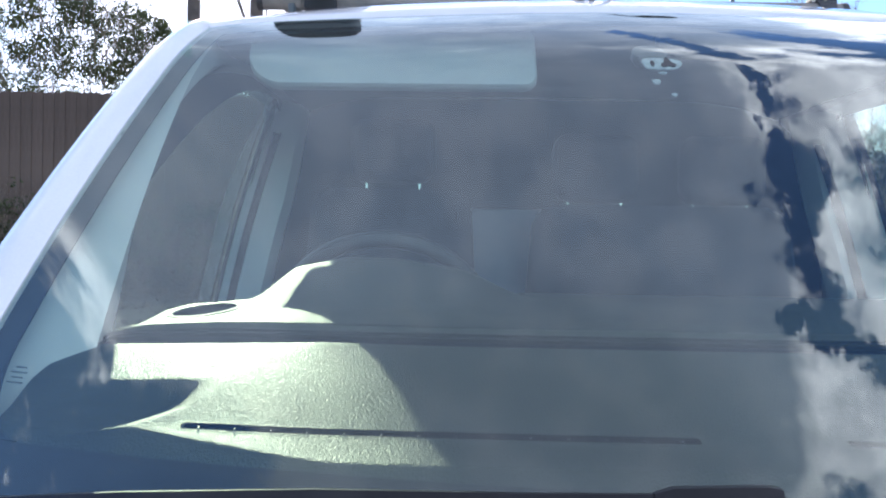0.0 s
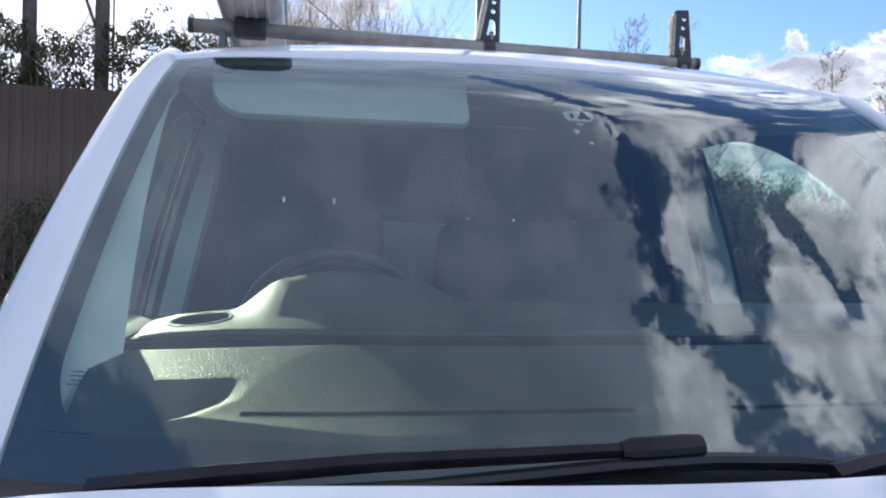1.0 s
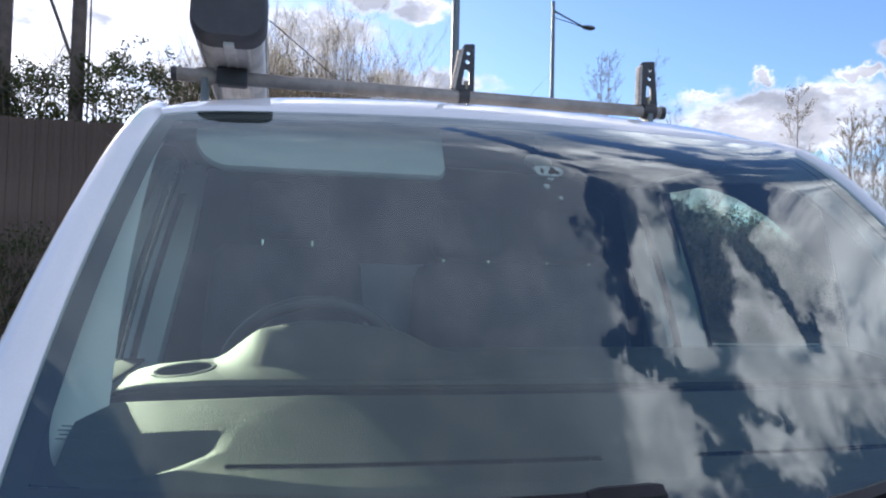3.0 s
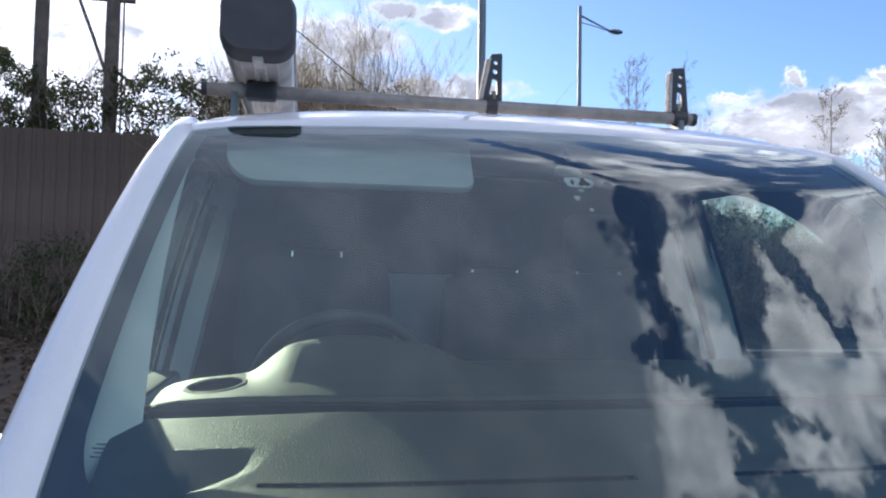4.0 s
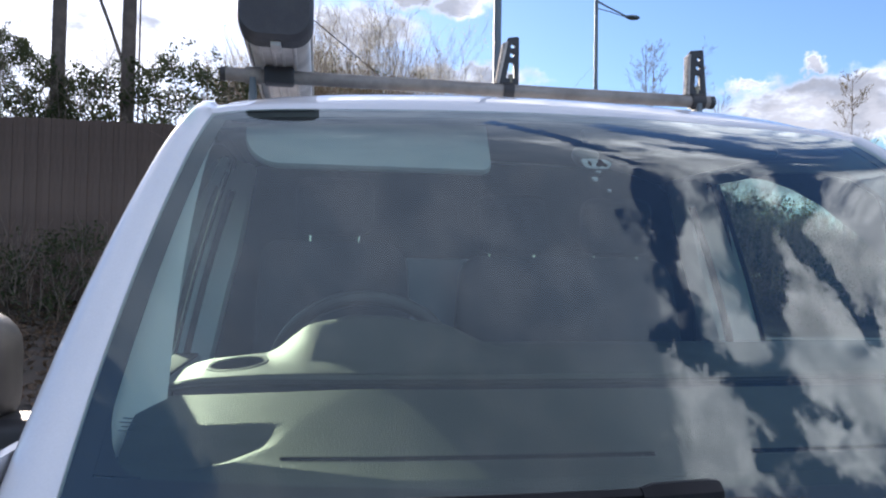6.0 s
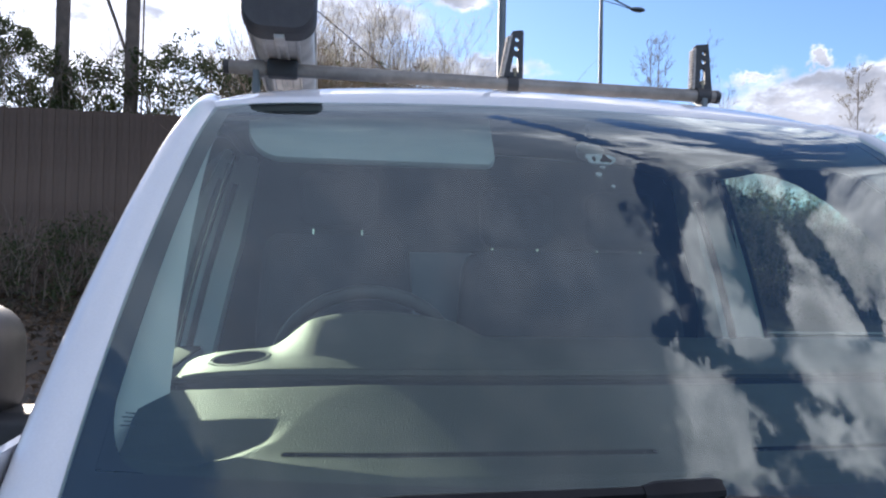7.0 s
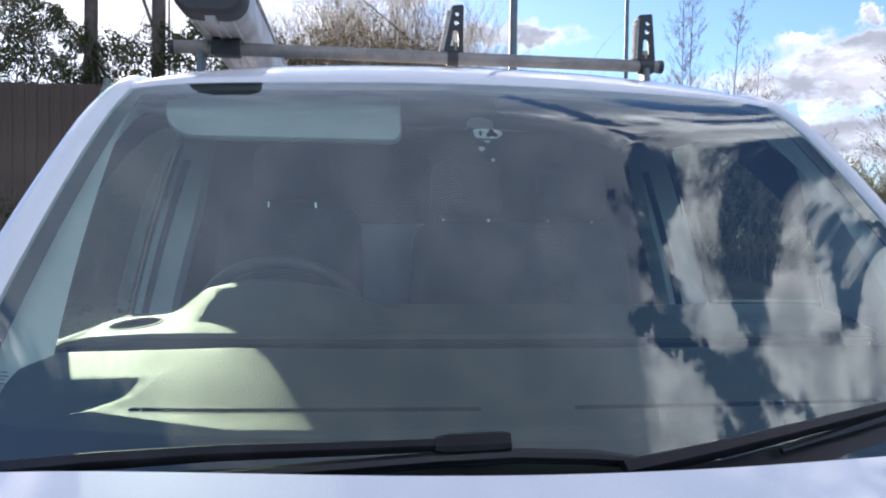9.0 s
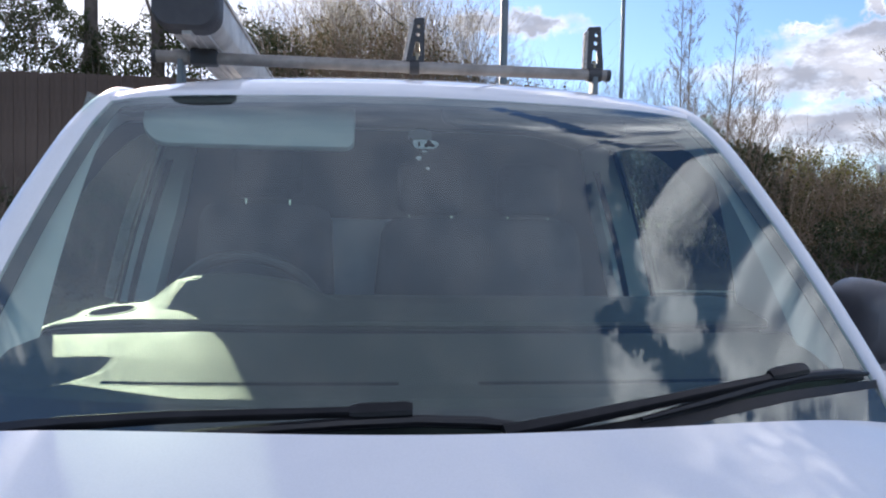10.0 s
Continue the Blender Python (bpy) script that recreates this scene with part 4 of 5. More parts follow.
part("carrier_body", loft([[Vector((CX + a, y, CZ + b)) for a, b in rounded(0.165, 0.155, 0.045, 6)] for y in (0.16, 0.2, 1.0, 2.0, 3.05)]), ALU, carrier, "dull ribbed aluminium body")
for x in (-0.045, -0.012, 0.012, 0.045):
    part("carrier_rib", box((CX + x - 0.005, 0.17, CZ - 0.083), (CX + x + 0.005, 3.04, CZ - 0.0765), 0.002, segments=1), ALU, carrier)
    part("carrier_rib", box((CX + (0.0815 if x > 0 else -0.0895), 0.17, CZ + x - 0.005), (CX + (0.0895 if x > 0 else -0.0815), 3.04, CZ + x + 0.005), 0.002, segments=1), ALU, carrier) if abs(x) > 0.03 else None
for y0, y1, s in ((0.10, 0.185, 1), (3.03, 3.12, -1)):
    ys = (y0, y0 + 0.012, y0 + 0.03, y1) if s > 0 else (y1, y1 - 0.012, y1 - 0.03, y0)
    part("end_cap", loft([[Vector((CX + a, y, CZ + b)) for a, b in rounded(0.188 * k, 0.172 * k, 0.055 * k, 6)] for y, k in zip(ys, (0.90, 0.97, 1.0, 1.0))]), CAPMAT, carrier, "black moulded end cap")
part("cap_latch", box((CX - 0.012, 0.13, CZ - 0.098), (CX + 0.014, 0.20, CZ - 0.078), 0.004), ALU, carrier, "small metal latch")
for y in (0.40, 2.0):
    part("carrier_clamp", box((CX - 0.045, y - 0.026, 2.036), (CX + 0.04, y + 0.026, 2.086), 0.008), BLACK, carrier, "dark clamp round the bar")


# ---- ground ----
def ground_z(x, y):
    """Flat asphalt, rising to a bank beyond the kerb."""
    bank = 0.0
    edge = kerb_y(x)
    if y > edge:
        bank = 0.12 + 0.9 * min(1.0, (y - edge) / 3.5) ** 1.2
    return bank


def kerb_y(x):
    return 13.6


def scatter_mesh(name, pts, sizes, mat, rng, stretch=1.6, parent=None, tilt=None):
    """Many small folded leaves as one mesh."""
    n = len(pts)
    a = rng.normal(size=(n, 3))
    a /= np.linalg.norm(a, axis=1)[:, None]
    b = np.cross(a, rng.normal(size=(n, 3)))
    b /= np.linalg.norm(b, axis=1)[:, None]
    c = np.cross(a, b)
    s = np.asarray(sizes)[:, None]
    verts = np.empty((n, 4, 3))
    verts[:, 0] = pts - a * s * stretch / 2
    verts[:, 1] = pts + b * s / 2 + c * s * 0.15
    verts[:, 2] = pts + a * s * stretch / 2
    verts[:, 3] = pts - b * s / 2 + c * s * 0.15
    idx = np.arange(n * 4).reshape(n, 4)
    me = bpy.data.meshes.new(name)
    me.from_pydata(verts.reshape(-1, 3).tolist(), [], np.concatenate([idx[:, [0, 1, 2]], idx[:, [0, 2, 3]]]).tolist())
    me.materials.append(mat)
    ob = new(name, me)
    if parent is not None:
        ob.parent = parent
        ob.matrix_parent_inverse = world_of(parent).inverted()
    return ob


def sticks_mesh(name, segs, mat, parent=None, sides=4):
    """Many tapered sticks, (start, end, radius, radius), as one mesh."""
    n = len(segs)
    p = np.array([s[0] for s in segs], float)
    q = np.array([s[1] for s in segs], float)
    r0 = np.array([s[2] for s in segs])[:, None]
    r1 = np.array([s[3] for s in segs])[:, None]
    d = q - p
    d /= np.linalg.norm(d, axis=1)[:, None] + 1e-9
    ref = np.where(np.abs(d[:, 2:3]) < 0.9, np.array([[0, 0, 1.0]]), np.array([[1.0, 0, 0]]))
    u = np.cross(d, ref)
    u /= np.linalg.norm(u, axis=1)[:, None]
    w = np.cross(d, u)
    verts = np.empty((n, 2 * sides, 3))
    for k in range(sides):
        a = 2 * math.pi * k / sides
        o = u * math.cos(a) + w * math.sin(a)
        verts[:, k] = p + o * r0
        verts[:, sides + k] = q + o * r1
    base = np.arange(n)[:, None] * 2 * sides
    faces = np.concatenate([base + np.array([[k, (k + 1) % sides, sides + (k + 1) % sides, sides + k]]) for k in range(sides)])
    me = bpy.data.meshes.new(name)
    me.from_pydata(verts.reshape(-1, 3).tolist(), [], faces.tolist())
    me.materials.append(mat)
    ob = new(name, me)
    if parent is not None:
        ob.parent = parent
        ob.matrix_parent_inverse = world_of(parent).inverted()
    return ob


def grow(rng, start, way, length, radius, depth, out, tips, spread=0.5, kids=(3, 5), up=0.25, shrink=0.62, bits=4, wobble=0.10, thin=0.36):
    """A bent limb with side limbs."""
    p, d = np.array(start, float), np.array(way, float)
    d /= np.linalg.norm(d)
    step = length / bits
    pts = [p.copy()]
    for i in range(bits):
        d = d + rng.normal(size=3) * wobble + np.array([0, 0, up * 0.12])
        d /= np.linalg.norm(d)
        r0, r1 = radius * (1 - 0.75 * i / bits), radius * (1 - 0.75 * (i + 1) / bits)
        q = p + d * step
        out.append((p, q, r0, r1))
        p = q
        pts.append(p.copy())
    tips.append(p)
    if depth == 0:
        return
    for _ in range(rng.integers(kids[0], kids[1] + 1)):
        f = rng.uniform(0.25, 1.0) * bits
        i = min(int(f), bits - 1)
        at = pts[i] + (pts[i + 1] - pts[i]) * (f - i)
        side = rng.normal(size=3)
        side -= d * (side @ d)
        side /= np.linalg.norm(side)
        nd = d * math.cos(spread) + side * math.sin(spread) + np.array([0, 0, up])
        grow(rng, at, nd, length * shrink * rng.uniform(0.7, 1.1) * (1.15 - 0.5 * f / bits), max(radius * thin, 0.0034), depth - 1, out, tips, spread, kids, up, shrink, max(2, bits - 1), wobble, thin)


gx = np.concatenate([np.linspace(-900, -40, 10), np.linspace(-30, 40, 71), np.linspace(60, 900, 10)])
gyy = np.concatenate([np.linspace(-900, -30, 8), np.linspace(-20, 40, 81), np.linspace(60, 900, 10)])
bm = sheet(lambda x, y: Vector((x, y, ground_z(x, y) + (0.10 * noise.noise(Vector((x, y, 0)) * 0.5) if y > kerb_y(x) + 0.6 else 0.0))), gx.tolist(), gyy.tolist())
ground = part("ground", bm, EARTH)
tagged(ground, "brown earth bank with dead leaves beyond the kerb", "ground", kind="structure")
bm = sheet(lambda x, y: Vector((x, y, 0.006)), lin(-60, 60, 31), lin(-60, 13.5, 21))
road = tagged(part("road", bm, ASPHALT), "dark grey asphalt of the car park", "road", kind="structure")
kerb = thing("kerb", (0, 13.6, 0), "row of grey concrete kerb stones along the bank", "kerb", kind="structure")
stone = None
for i in range(80):
    x = -36 + 0.915 * i
    if stone is None:
        stone = part("kerb_stone", box((-0.455, -0.0625, 0), (0.455, 0.0625, 0.13), 0.015), KERB)
        data = stone.data
        bpy.data.objects.remove(stone)
        stone = data
    ob = new("kerb_stone", stone)
    ob.parent = kerb
    ob.location = (x, -0.04, 0.0)

# ---- timber fence on the bank, behind the van's driver side ----
fence = thing("fence", (-10.0, 16.2, 0.9), "tall dark close-boarded timber fence in shade", "fence")
FENCE_TOP = 4.9
rng = np.random.default_rng(4)
plank = None
for i in range(170):
    x = -25.0 + 0.135 * i
    if plank is None:
        o = part("board", box((-0.072, -0.011, 0), (0.072, 0.011, 1.0), 0.004, segments=1), FENCE)
        plank = o.data
        bpy.data.objects.remove(o)
    ob = new("board", plank)
    ob.parent = fence
    ob.matrix_parent_inverse = world_of(fence).inverted()
    ob.location = (x, 16.2 + (0.022 if i % 2 else 0.0) + rng.uniform(-0.004, 0.004), 0.6)
    ob.scale = (1, 1, FENCE_TOP - 0.6 + rng.uniform(-0.015, 0.015))
for z in (1.4, 2.8, 4.3):
    part("fence_rail", box((-25.1, 16.24, z), (-2.0, 16.30, z + 0.09), 0.006), FENCE, fence)

# ---- poles ----
pole = thing("lamp_post", (1.69, 7.09, 0.0), "grey-green painted steel lamp post", "lamp post", "street lamps")
part("shaft", tube([(1.69, 7.09, 0), (1.69, 7.09, 1.2), (1.69, 7.09, 1.25), (1.69, 7.09, 8.0)], [0.075, 0.075, 0.052, 0.045], 16), POST, pole)
part("lantern_arm", tube([(1.69, 7.09, 7.9), (1.8, 7.0, 8.1), (2.3, 6.9, 8.25)], 0.025, 8), POST, pole)
part("lantern", loft([[Vector((2.3 + 0.5 * f, 6.9, 8.25)) + Vector((0, a, b)) for a, b in rounded(w, h, 0.02)] for f, w, h in ((0, 0.08, 0.06), (0.3, 0.2, 0.1), (1.2, 0.2, 0.08), (1.35, 0.1, 0.05))]), POST, pole)

lamp = thing("lamp_post", (6.32, 15.55, 0.0), "slender grey lamp post with a braced arm and flat lantern", "lamp post", "street lamps")
LH = 8.6
part("shaft", tube([(6.32, 15.55, 0), (6.32, 15.55, 1.2), (6.32, 15.55, 1.25), (6.32, 15.55, LH + 0.05)], [0.09, 0.09, 0.06, 0.045], 14), POST, lamp)
part("arm", tube([(6.32, 15.55, LH - 0.18), (6.75, 15.55, LH - 0.36), (7.15, 15.55, LH - 0.52)], [0.026, 0.022, 0.02], 8), POST, lamp)
part("arm_brace", tube([(6.32, 15.55, LH - 0.36), (6.75, 15.55, LH - 0.44), (7.1, 15.55, LH - 0.53)], 0.012, 6), POST, lamp)
part("lantern", loft([[Vector((7.1 + f, 15.55, LH - 0.52 - 0.05 * f)) + Vector((0, a, b)) for a, b in rounded(w, h, h * 0.45)] for f, w, h in ((0, 0.08, 0.04), (0.12, 0.2, 0.07), (0.26, 0.22, 0.085), (0.36, 0.12, 0.04))]), POST, lamp)

lamp = thing("lamp_post", (23.4, 20.0, 0.3), "grey lamp post with a flat oval lantern on a bracket", "lamp post", "street lamps")
part("shaft", tube([(23.4, 20, 0.2), (23.4, 20, 1.4), (23.4, 20, 1.45), (23.4, 20, 9.6)], [0.09, 0.09, 0.065, 0.05], 14), POST, lamp)
part("arm", tube([(23.4, 20, 9.5), (22.6, 20, 10.15), (21.75, 20, 10.72)], [0.04, 0.032, 0.026], 8), POST, lamp)
part("lantern", loft([[Vector((21.45 + 0.30 * k * math.cos(t), 20 + 0.2 * k * math.sin(t), 10.80 + h)) for t in lin(0, 2 * math.pi, 21)[:-1]] for k, h in ((0.5, -0.05), (0.95, -0.03), (1.0, 0.0), (0.85, 0.05), (0.4, 0.08))]), POST, lamp)

UX, UY = -5.19, 17.2
util = thing("utility_pole", (UX, UY, 0.8), "tall weathered wooden utility pole with a side strut and cable", "utility pole", "utility poles")
part("shaft", tube([(UX, UY, 0.5), (UX, UY, 12.5)], [0.185, 0.15], 16), WOODPOLE, util)
part("crossarm", box((UX - 1.3, UY - 0.08, 8.35), (UX + 0.5, UY + 0.06, 8.53), 0.01), WOODPOLE, util)
part("strut", tube([(UX - 0.1, UY - 0.05, 6.5), (UX - 0.42, UY - 0.05, 7.4), (UX - 0.8, UY - 0.05, 8.4)], 0.04, 8), WOODPOLE, util)
part("conduit", tube([(UX + 0.28, UY - 0.05, 0.6), (UX + 0.27, UY - 0.05, 5.0), (UX + 0.25, UY - 0.05, 11.0)], 0.026, 6), WOODPOLE, util)
part("guy_wire", tube([(UX, UY, 8.05 - 0.776 * (UX + 0.81)), (0.2, UY, 7.27), (8.3, UY + 0.2, 0.95)], 0.014, 5), BLACK, util, "dark stay wire")
util2 = thing("utility_pole", (-6.8, UY, 0.8), "weathered wooden utility pole dazzled by the low sun", "utility pole", "utility poles")
part("shaft", tube([(-6.8, UY, 0.5), (-6.8, UY, 12.5)], [0.17, 0.15], 16), WOODPOLE, util2)

sign = thing("camera_post", (15.2, 17.9, 0.5), "slim grey post carrying a small pale box", "post")
part("shaft", tube([(15.2, 17.9, 0.3), (15.2, 17.9, 3.5)], 0.035, 8), POST, sign)
part("pale_box", box((15.08, 17.8, 3.28), (15.36, 17.98, 3.5), 0.02), TRIM, sign, "pale grey box")


# ---- plants ----
MARKING = material("worn_road_paint", (0.55, 0.55, 0.53), 0.8, 0, (0.40, 0.40, 0.38), 6, 0.3, 80)


def hedge_cloud(rng, n, x0, x1, y0, y1, low, high, gap, lump=0.6):
    """Points filling an uneven hedge; high is a function of x."""
    out = []
    while len(out) < n:
        x, y = rng.uniform(x0, x1), rng.uniform(y0, y1)
        top = high(x) + lump * noise.noise(Vector((x * 1.3, y * 1.3, 3.0))) + 0.35 * lump * noise.noise(Vector((x * 4, y * 4, 9.0)))
        z = low + (top - low) * rng.uniform(0, 1) ** 0.75
        if noise.noise(Vector((x, y, z)) * 2.2) > gap:
            out.append((x, y, z))
    return np.array(out)


def hedge(name, n, x0, x1, y0, y1, low, high, mat, size, label, seed, twigs=250, wood=BARK, gap=-0.02):
    rng = np.random.default_rng(seed)
    ob = thing(name, ((x0 + x1) / 2, (y0 + y1) / 2, low), label, "shrub")
    pts = hedge_cloud(rng, n, x0, x1, y0, y1, low, high, gap)
    tagged(scatter_mesh("foliage", pts, rng.uniform(0.6, 1.3, len(pts)) * size, mat, rng, parent=ob), kind="stuff")
    segs, tips = [], []
    for _ in range(twigs):
        x, y = rng.uniform(x0, x1), rng.uniform(y0, y1)
        h = high(x)
        grow(rng, (x, y, low + (h - low) * rng.uniform(0, 0.6)), (rng.normal() * 0.4, rng.normal() * 0.3, 1), (h - low) * rng.uniform(0.35, 0.75), 0.012, 1, segs, tips, 0.6, (2, 4), 0.1)
    tagged(sticks_mesh("brushwood", segs, wood, ob), kind="stuff")
    return ob


# ivy and thorn over the fence, thinning out towards the utility pole
hedge("ivy_hedge", 90000, -20, -6.6, 16.4, 18.4, 4.2, lambda x: float(np.interp(x, (-20, -10, -8.2, -6.6), (8.8, 8.2, 7.3, 6.2))), IVY, 0.045, "dark ivy hedge rising over the fence, backlit", 11, 500, BARK, 0.06)
hedge("thorn_hedge", 14000, -6.8, -1.5, 16.4, 18.0, 4.2, lambda x: float(np.interp(x, (-6.8, -4, -2.5, -1.5), (6.2, 6.9, 6.5, 5.8))), IVY, 0.055, "thin thorn hedge with few leaves, backlit", 12, 160)
hedge("bramble_bank", 60000, -2.2, 6.2, 15.4, 18.5, 1.0, lambda x: float(np.interp(x, (-2, 0.5, 1.5, 3, 6), (6.2, 6.5, 6.2, 5.4, 4.3))), BRAMBLE, 0.042, "tangled bramble bank with green and brown leaves", 13, 1300, CANE)
hedge("bramble_bank", 110000, 6.0, 28.0, 14.6, 20.0, 0.4, lambda x: float(np.interp(x, (6, 9, 13, 28), (4.2, 3.7, 2.9, 2.4))), BRAMBLE, 0.042, "tangled bramble bank with green and brown leaves", 14, 3000, CANE)

hedge("ivy_mound", 26000, 11.0, 27.0, 14.0, 15.0, 0.2, lambda x: 1.75, IVY, 0.05, "dark green ivy mound along the foot of the bramble bank", 16, 260, BARK, 0.0)
hedge("ivy_mound", 14000, 7.6, 10.6, 15.0, 17.0, 1.6, lambda x: 3.8 - 0.25 * abs(x - 9.0), IVY, 0.05, "dark green ivy clump over the brambles", 17, 120, BARK, 0.0)
hedge("undergrowth", 16000, -17.0, -1.8, 14.3, 15.9, 0.3, lambda x: 2.2, IVY, 0.05, "dark tangled undergrowth at the foot of the fence", 15, 500, BARK, 0.05)


def bare_tree(name, at, height, seed, mat, label, stems=3, spread=0.42, depth=3, lean=0.12, kids=(8, 11), girth=0.0042, shrink=0.36, bud=0.024, buds=1, bud_mat=None):
    rng = np.random.default_rng(seed)
    ob = thing(name, at, label, "tree")
    segs, tips = [], []
    for k in range(stems):
        a = 2 * math.pi * k / stems + rng.uniform(0, 1)
        grow(rng, (at[0] + 0.15 * math.cos(a), at[1] + 0.15 * math.sin(a), at[2]), (lean * math.cos(a), lean * math.sin(a), 1), height * rng.uniform(0.8, 1.0), girth * height, depth, segs, tips, spread, kids, 0.28, shrink, 7, 0.05, 0.24)
    bound = 0.45 * girth * height
    big = [s for s in segs if s[2] > bound]
    small = [s for s in segs if s[2] <= bound]
    sticks_mesh("trunk", big, mat, ob, 7)
    tagged(sticks_mesh("brushwood", small, mat, ob, 3), kind="stuff")
    tips = np.array(tips)
    n = len(tips) * buds
    tagged(scatter_mesh("catkin_growth", tips[rng.integers(0, len(tips), n)] + rng.normal(size=(n, 3)) * (0.03 * buds), rng.uniform(0.6, 1.2, n) * bud, bud_mat or DRY, rng, parent=ob), kind="stuff")
    return ob


for i, (x, y, h) in enumerate(((-3.6, 27, 8.0), (-2.2, 28, 9.4), (-0.6, 27, 10.0), (0.7, 28, 10.8), (2.0, 27, 10.0), (3.2, 27.5, 8.8))):
    bare_tree("willow", (x, y, 0.8), h, 30 + i, PALE_BARK, "bare many-stemmed willow with pale catkins on its twigs", 16, 0.6, 2, 0.26, (16, 20), 0.0026, 0.34, 0.03, 3, CATKIN)
def slim_tree(name, at, height, seed, mat, label, reach, bud=0.02, count=85):
    """A straight young tree: one stem, short rising limbs that shorten towards the top."""
    rng = np.random.default_rng(seed)
    ob = thing(name, at, label, "tree")
    stem, segs, tips = [], [], []
    grow(rng, at, (rng.normal() * 0.02, rng.normal() * 0.02, 1), height, 0.0042 * height, 0, stem, tips, 0.4, (0, 0), 0.3, 0.3, 12, 0.02)
    for _ in range(count):
        f = rng.uniform(0.16, 0.97) * len(stem)
        p, q, r0, _r = stem[int(f)]
        a = rng.uniform(0, 2 * math.pi)
        rise = rng.uniform(0.85, 1.5)
        grow(rng, p + (q - p) * (f - int(f)), (math.cos(a), math.sin(a), rise), reach * rng.uniform(0.5, 1.1) * (1.25 - 0.9 * f / len(stem)), max(0.0055, r0 * 0.3), 2, segs, tips, 0.45, (4, 6), 0.22, 0.42, 5, 0.08, 0.55)
    sticks_mesh("trunk", stem, mat, ob, 8)
    tagged(sticks_mesh("brushwood", segs, mat, ob, 3), kind="stuff")
    tips = np.array(tips)
    tagged(scatter_mesh("catkin_growth", tips + rng.normal(size=tips.shape) * 0.02, np.full(len(tips), bud), DRY, rng, parent=ob), kind="stuff")
    return ob


for i, (x, y, h) in enumerate(((12.5, 26, 9.6), (13.3, 26.5, 9.9), (14.7, 26, 9.7), (15.7, 26.5, 8.0))):
    slim_tree("poplar", (x, y, 0.5), h * 1.06, 50 + i, TWIG, "slim bare young poplar", 2.1)
for i, (x, y, h) in enumerate(((20.3, 24, 9.2), (22.9, 24, 7.6), (23.6, 24.5, 8.2), (24.4, 24, 8.4), (25.3, 24.5, 8.6), (26.3, 24, 8.4))):
    slim_tree("alder", (x, y, 0.5), h, 60 + i, TWIG, "bare young tree with hanging catkins", 2.2, 0.03)
for i, (x, y, h) in enumerate(((7.4, 21, 5.2), (8.8, 22, 6.0), (9.6, 21, 5.6), (10.4, 21.5, 6.0), (11.2, 22.5, 5.8), (12.0, 21.5, 5.6), (12.8, 22, 5.2), (13.6, 22, 4.6), (14.4, 23, 4.4), (15.0, 24, 4.1), (16.0, 23.5, 3.5), (17.0, 24, 3.1), (18.0, 24, 2.9), (19.2, 24.5, 2.9), (20.4, 24.5, 3.6), (21.6, 24, 4.4))):
    bare_tree("scrub_willow", (x, y, 0.5), h, 80 + i, CANE, "low bare brown scrub willow with many stems", 8, 0.6, 2, 0.3, (12, 15), 0.003)


for i, (x, y, h) in enumerate(((15.4, 22.5, 3.6), (16.4, 22.8, 3.7), (17.4, 22.4, 3.1))):
    bare_tree("sallow", (x, y, 0.5), h, 120 + i, CANE, "rounded sallow bush in yellow-green bud", 12, 0.6, 2, 0.32, (12, 15), 0.003, 0.36, 0.045, 3, SPRING)


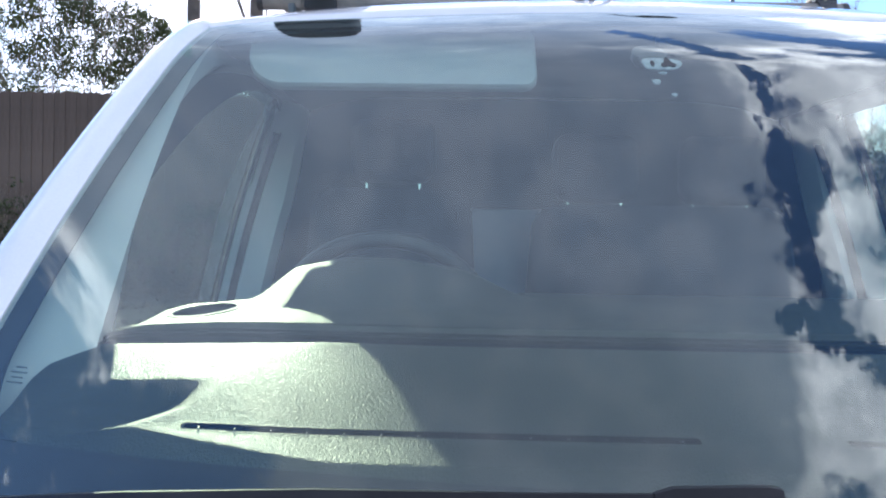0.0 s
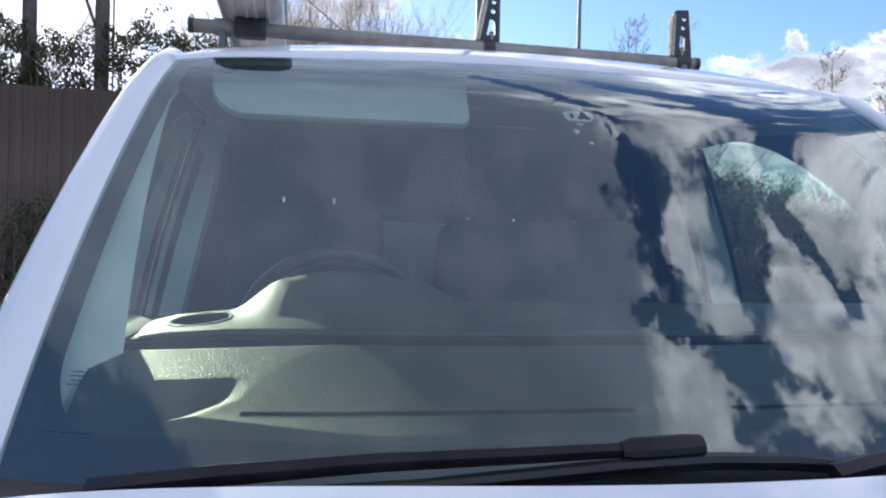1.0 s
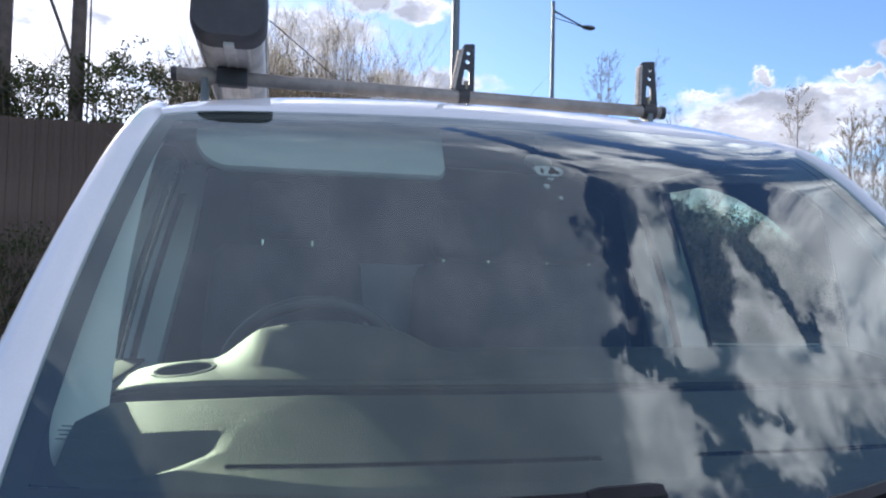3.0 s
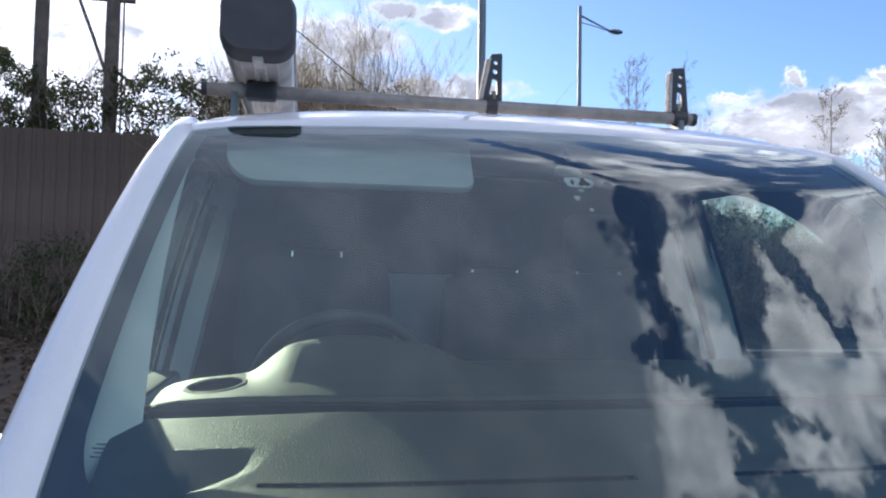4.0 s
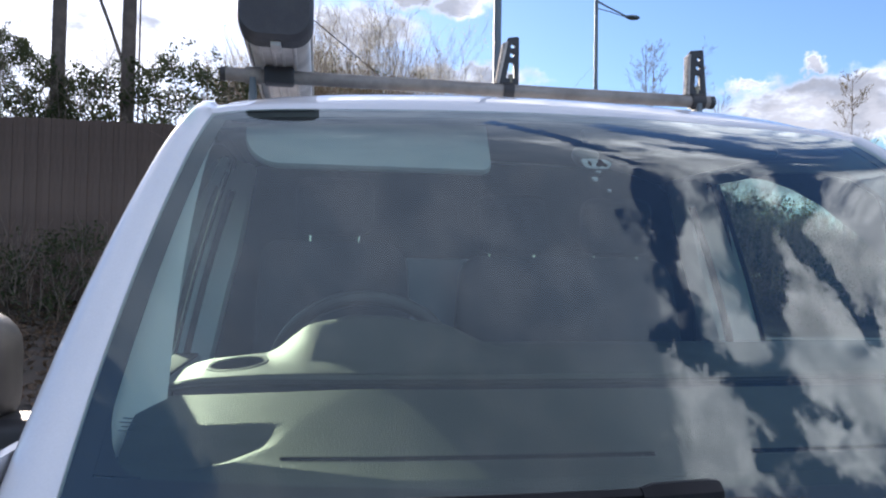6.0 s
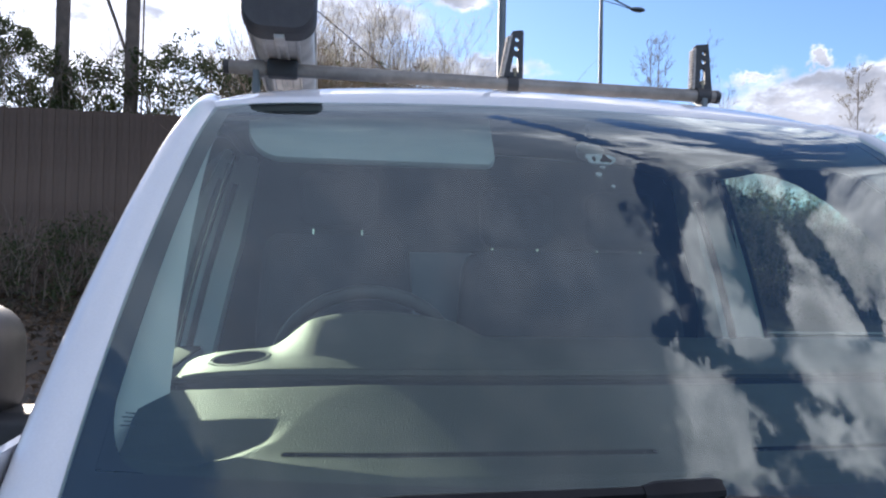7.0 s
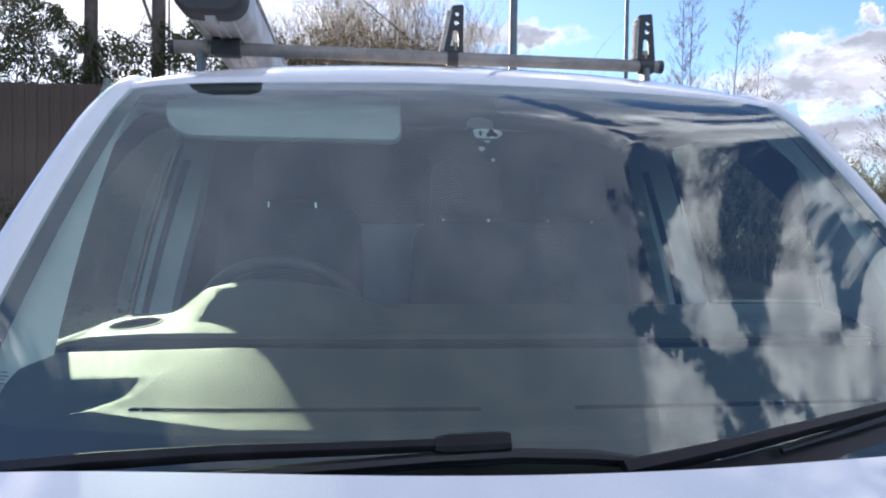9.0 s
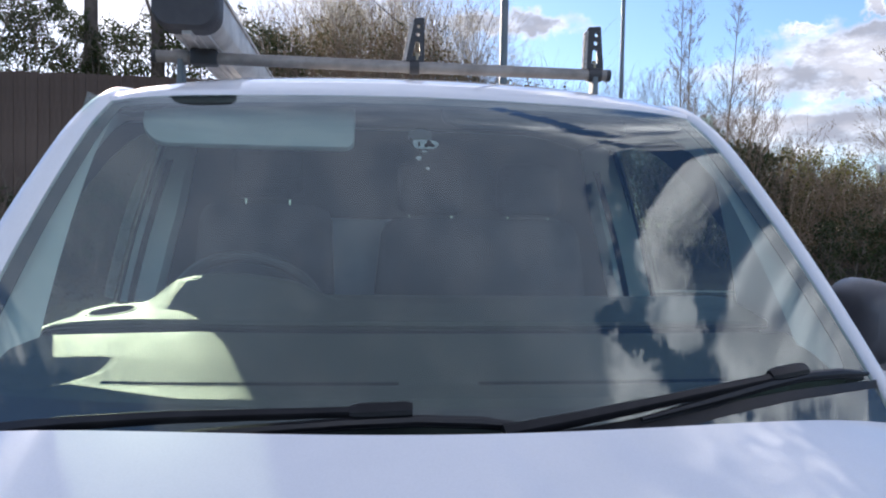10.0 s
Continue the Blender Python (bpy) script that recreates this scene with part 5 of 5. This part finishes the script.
# a low verge of earth and leaves beside the van
def verge_z(x, y):
    inner = min(1.0, max(0.0, (-2.3 - x) / 1.2), max(0.0, (y - 2.6) / 1.5))
    rise = math.exp(-((x + 5.0) / 1.3) ** 2 - ((y - 8.8) / 0.9) ** 2)
    return -0.03 + inner * (0.09 + 0.36 * rise + 0.05 * noise.noise(Vector((x, y, 2.0)) * 0.9) + 0.10 * max(0.0, (y - 10) / 3.6))


verge = part("verge", sheet(lambda x, y: Vector((x, y, verge_z(x, y))), lin(-16, -2.3, 70), lin(2.6, 13.9, 70)), EARTH)
tagged(verge, "brown earth verge strewn with dead leaves beside the road", "verge", kind="structure")
rng = np.random.default_rng(78)
xs, ys = rng.uniform(-14, -3.0, 6000), rng.uniform(3.6, 13.8, 6000)
zs = np.array([verge_z(x, y) + 0.02 for x, y in zip(xs, ys)])
tagged(scatter_mesh("leaf_litter", np.stack([xs, ys, zs], 1), rng.uniform(0.04, 0.10, 6000), LITTER, rng), "brown dead leaves strewn over the verge", "leaf litter", kind="stuff")
line = part("road_line", box((8.6, 12.05, 0.0), (22.0, 12.15, 0.006), 0.001), MARKING)
tagged(line, "thin worn white line painted on the road", "road marking", kind="structure")

# dead leaves and thin stalks at the foot of the fence
rng = np.random.default_rng(77)
xs = rng.uniform(-16, -1.5, 5200)
ys = 13.75 + rng.uniform(0, 1, 5200) ** 1.4 * 2.3
zs = np.array([ground_z(x, y) + 0.10 * noise.noise(Vector((x, y, 0)) * 0.5) + 0.02 for x, y in zip(xs, ys)])
litter = scatter_mesh("leaf_litter", np.stack([xs, ys, zs], 1), rng.uniform(0.05, 0.12, 5200), LITTER, rng)
tagged(litter, "brown dead leaves strewn on the bank", "leaf litter", kind="stuff")
segs, tips = [], []
for _ in range(60):
    x, y = rng.uniform(-15, -2), rng.uniform(14.2, 16.0)
    grow(rng, (x, y, ground_z(x, y)), (rng.normal() * 0.25, rng.normal() * 0.15, 1), rng.uniform(0.6, 2.0), 0.008, 1, segs, tips, 0.5, (2, 5), 0.15)
stalks = tagged(sticks_mesh("dead_stalk_growth", segs, CANE), "thin brown dead stalks before the fence", "weeds", kind="stuff")
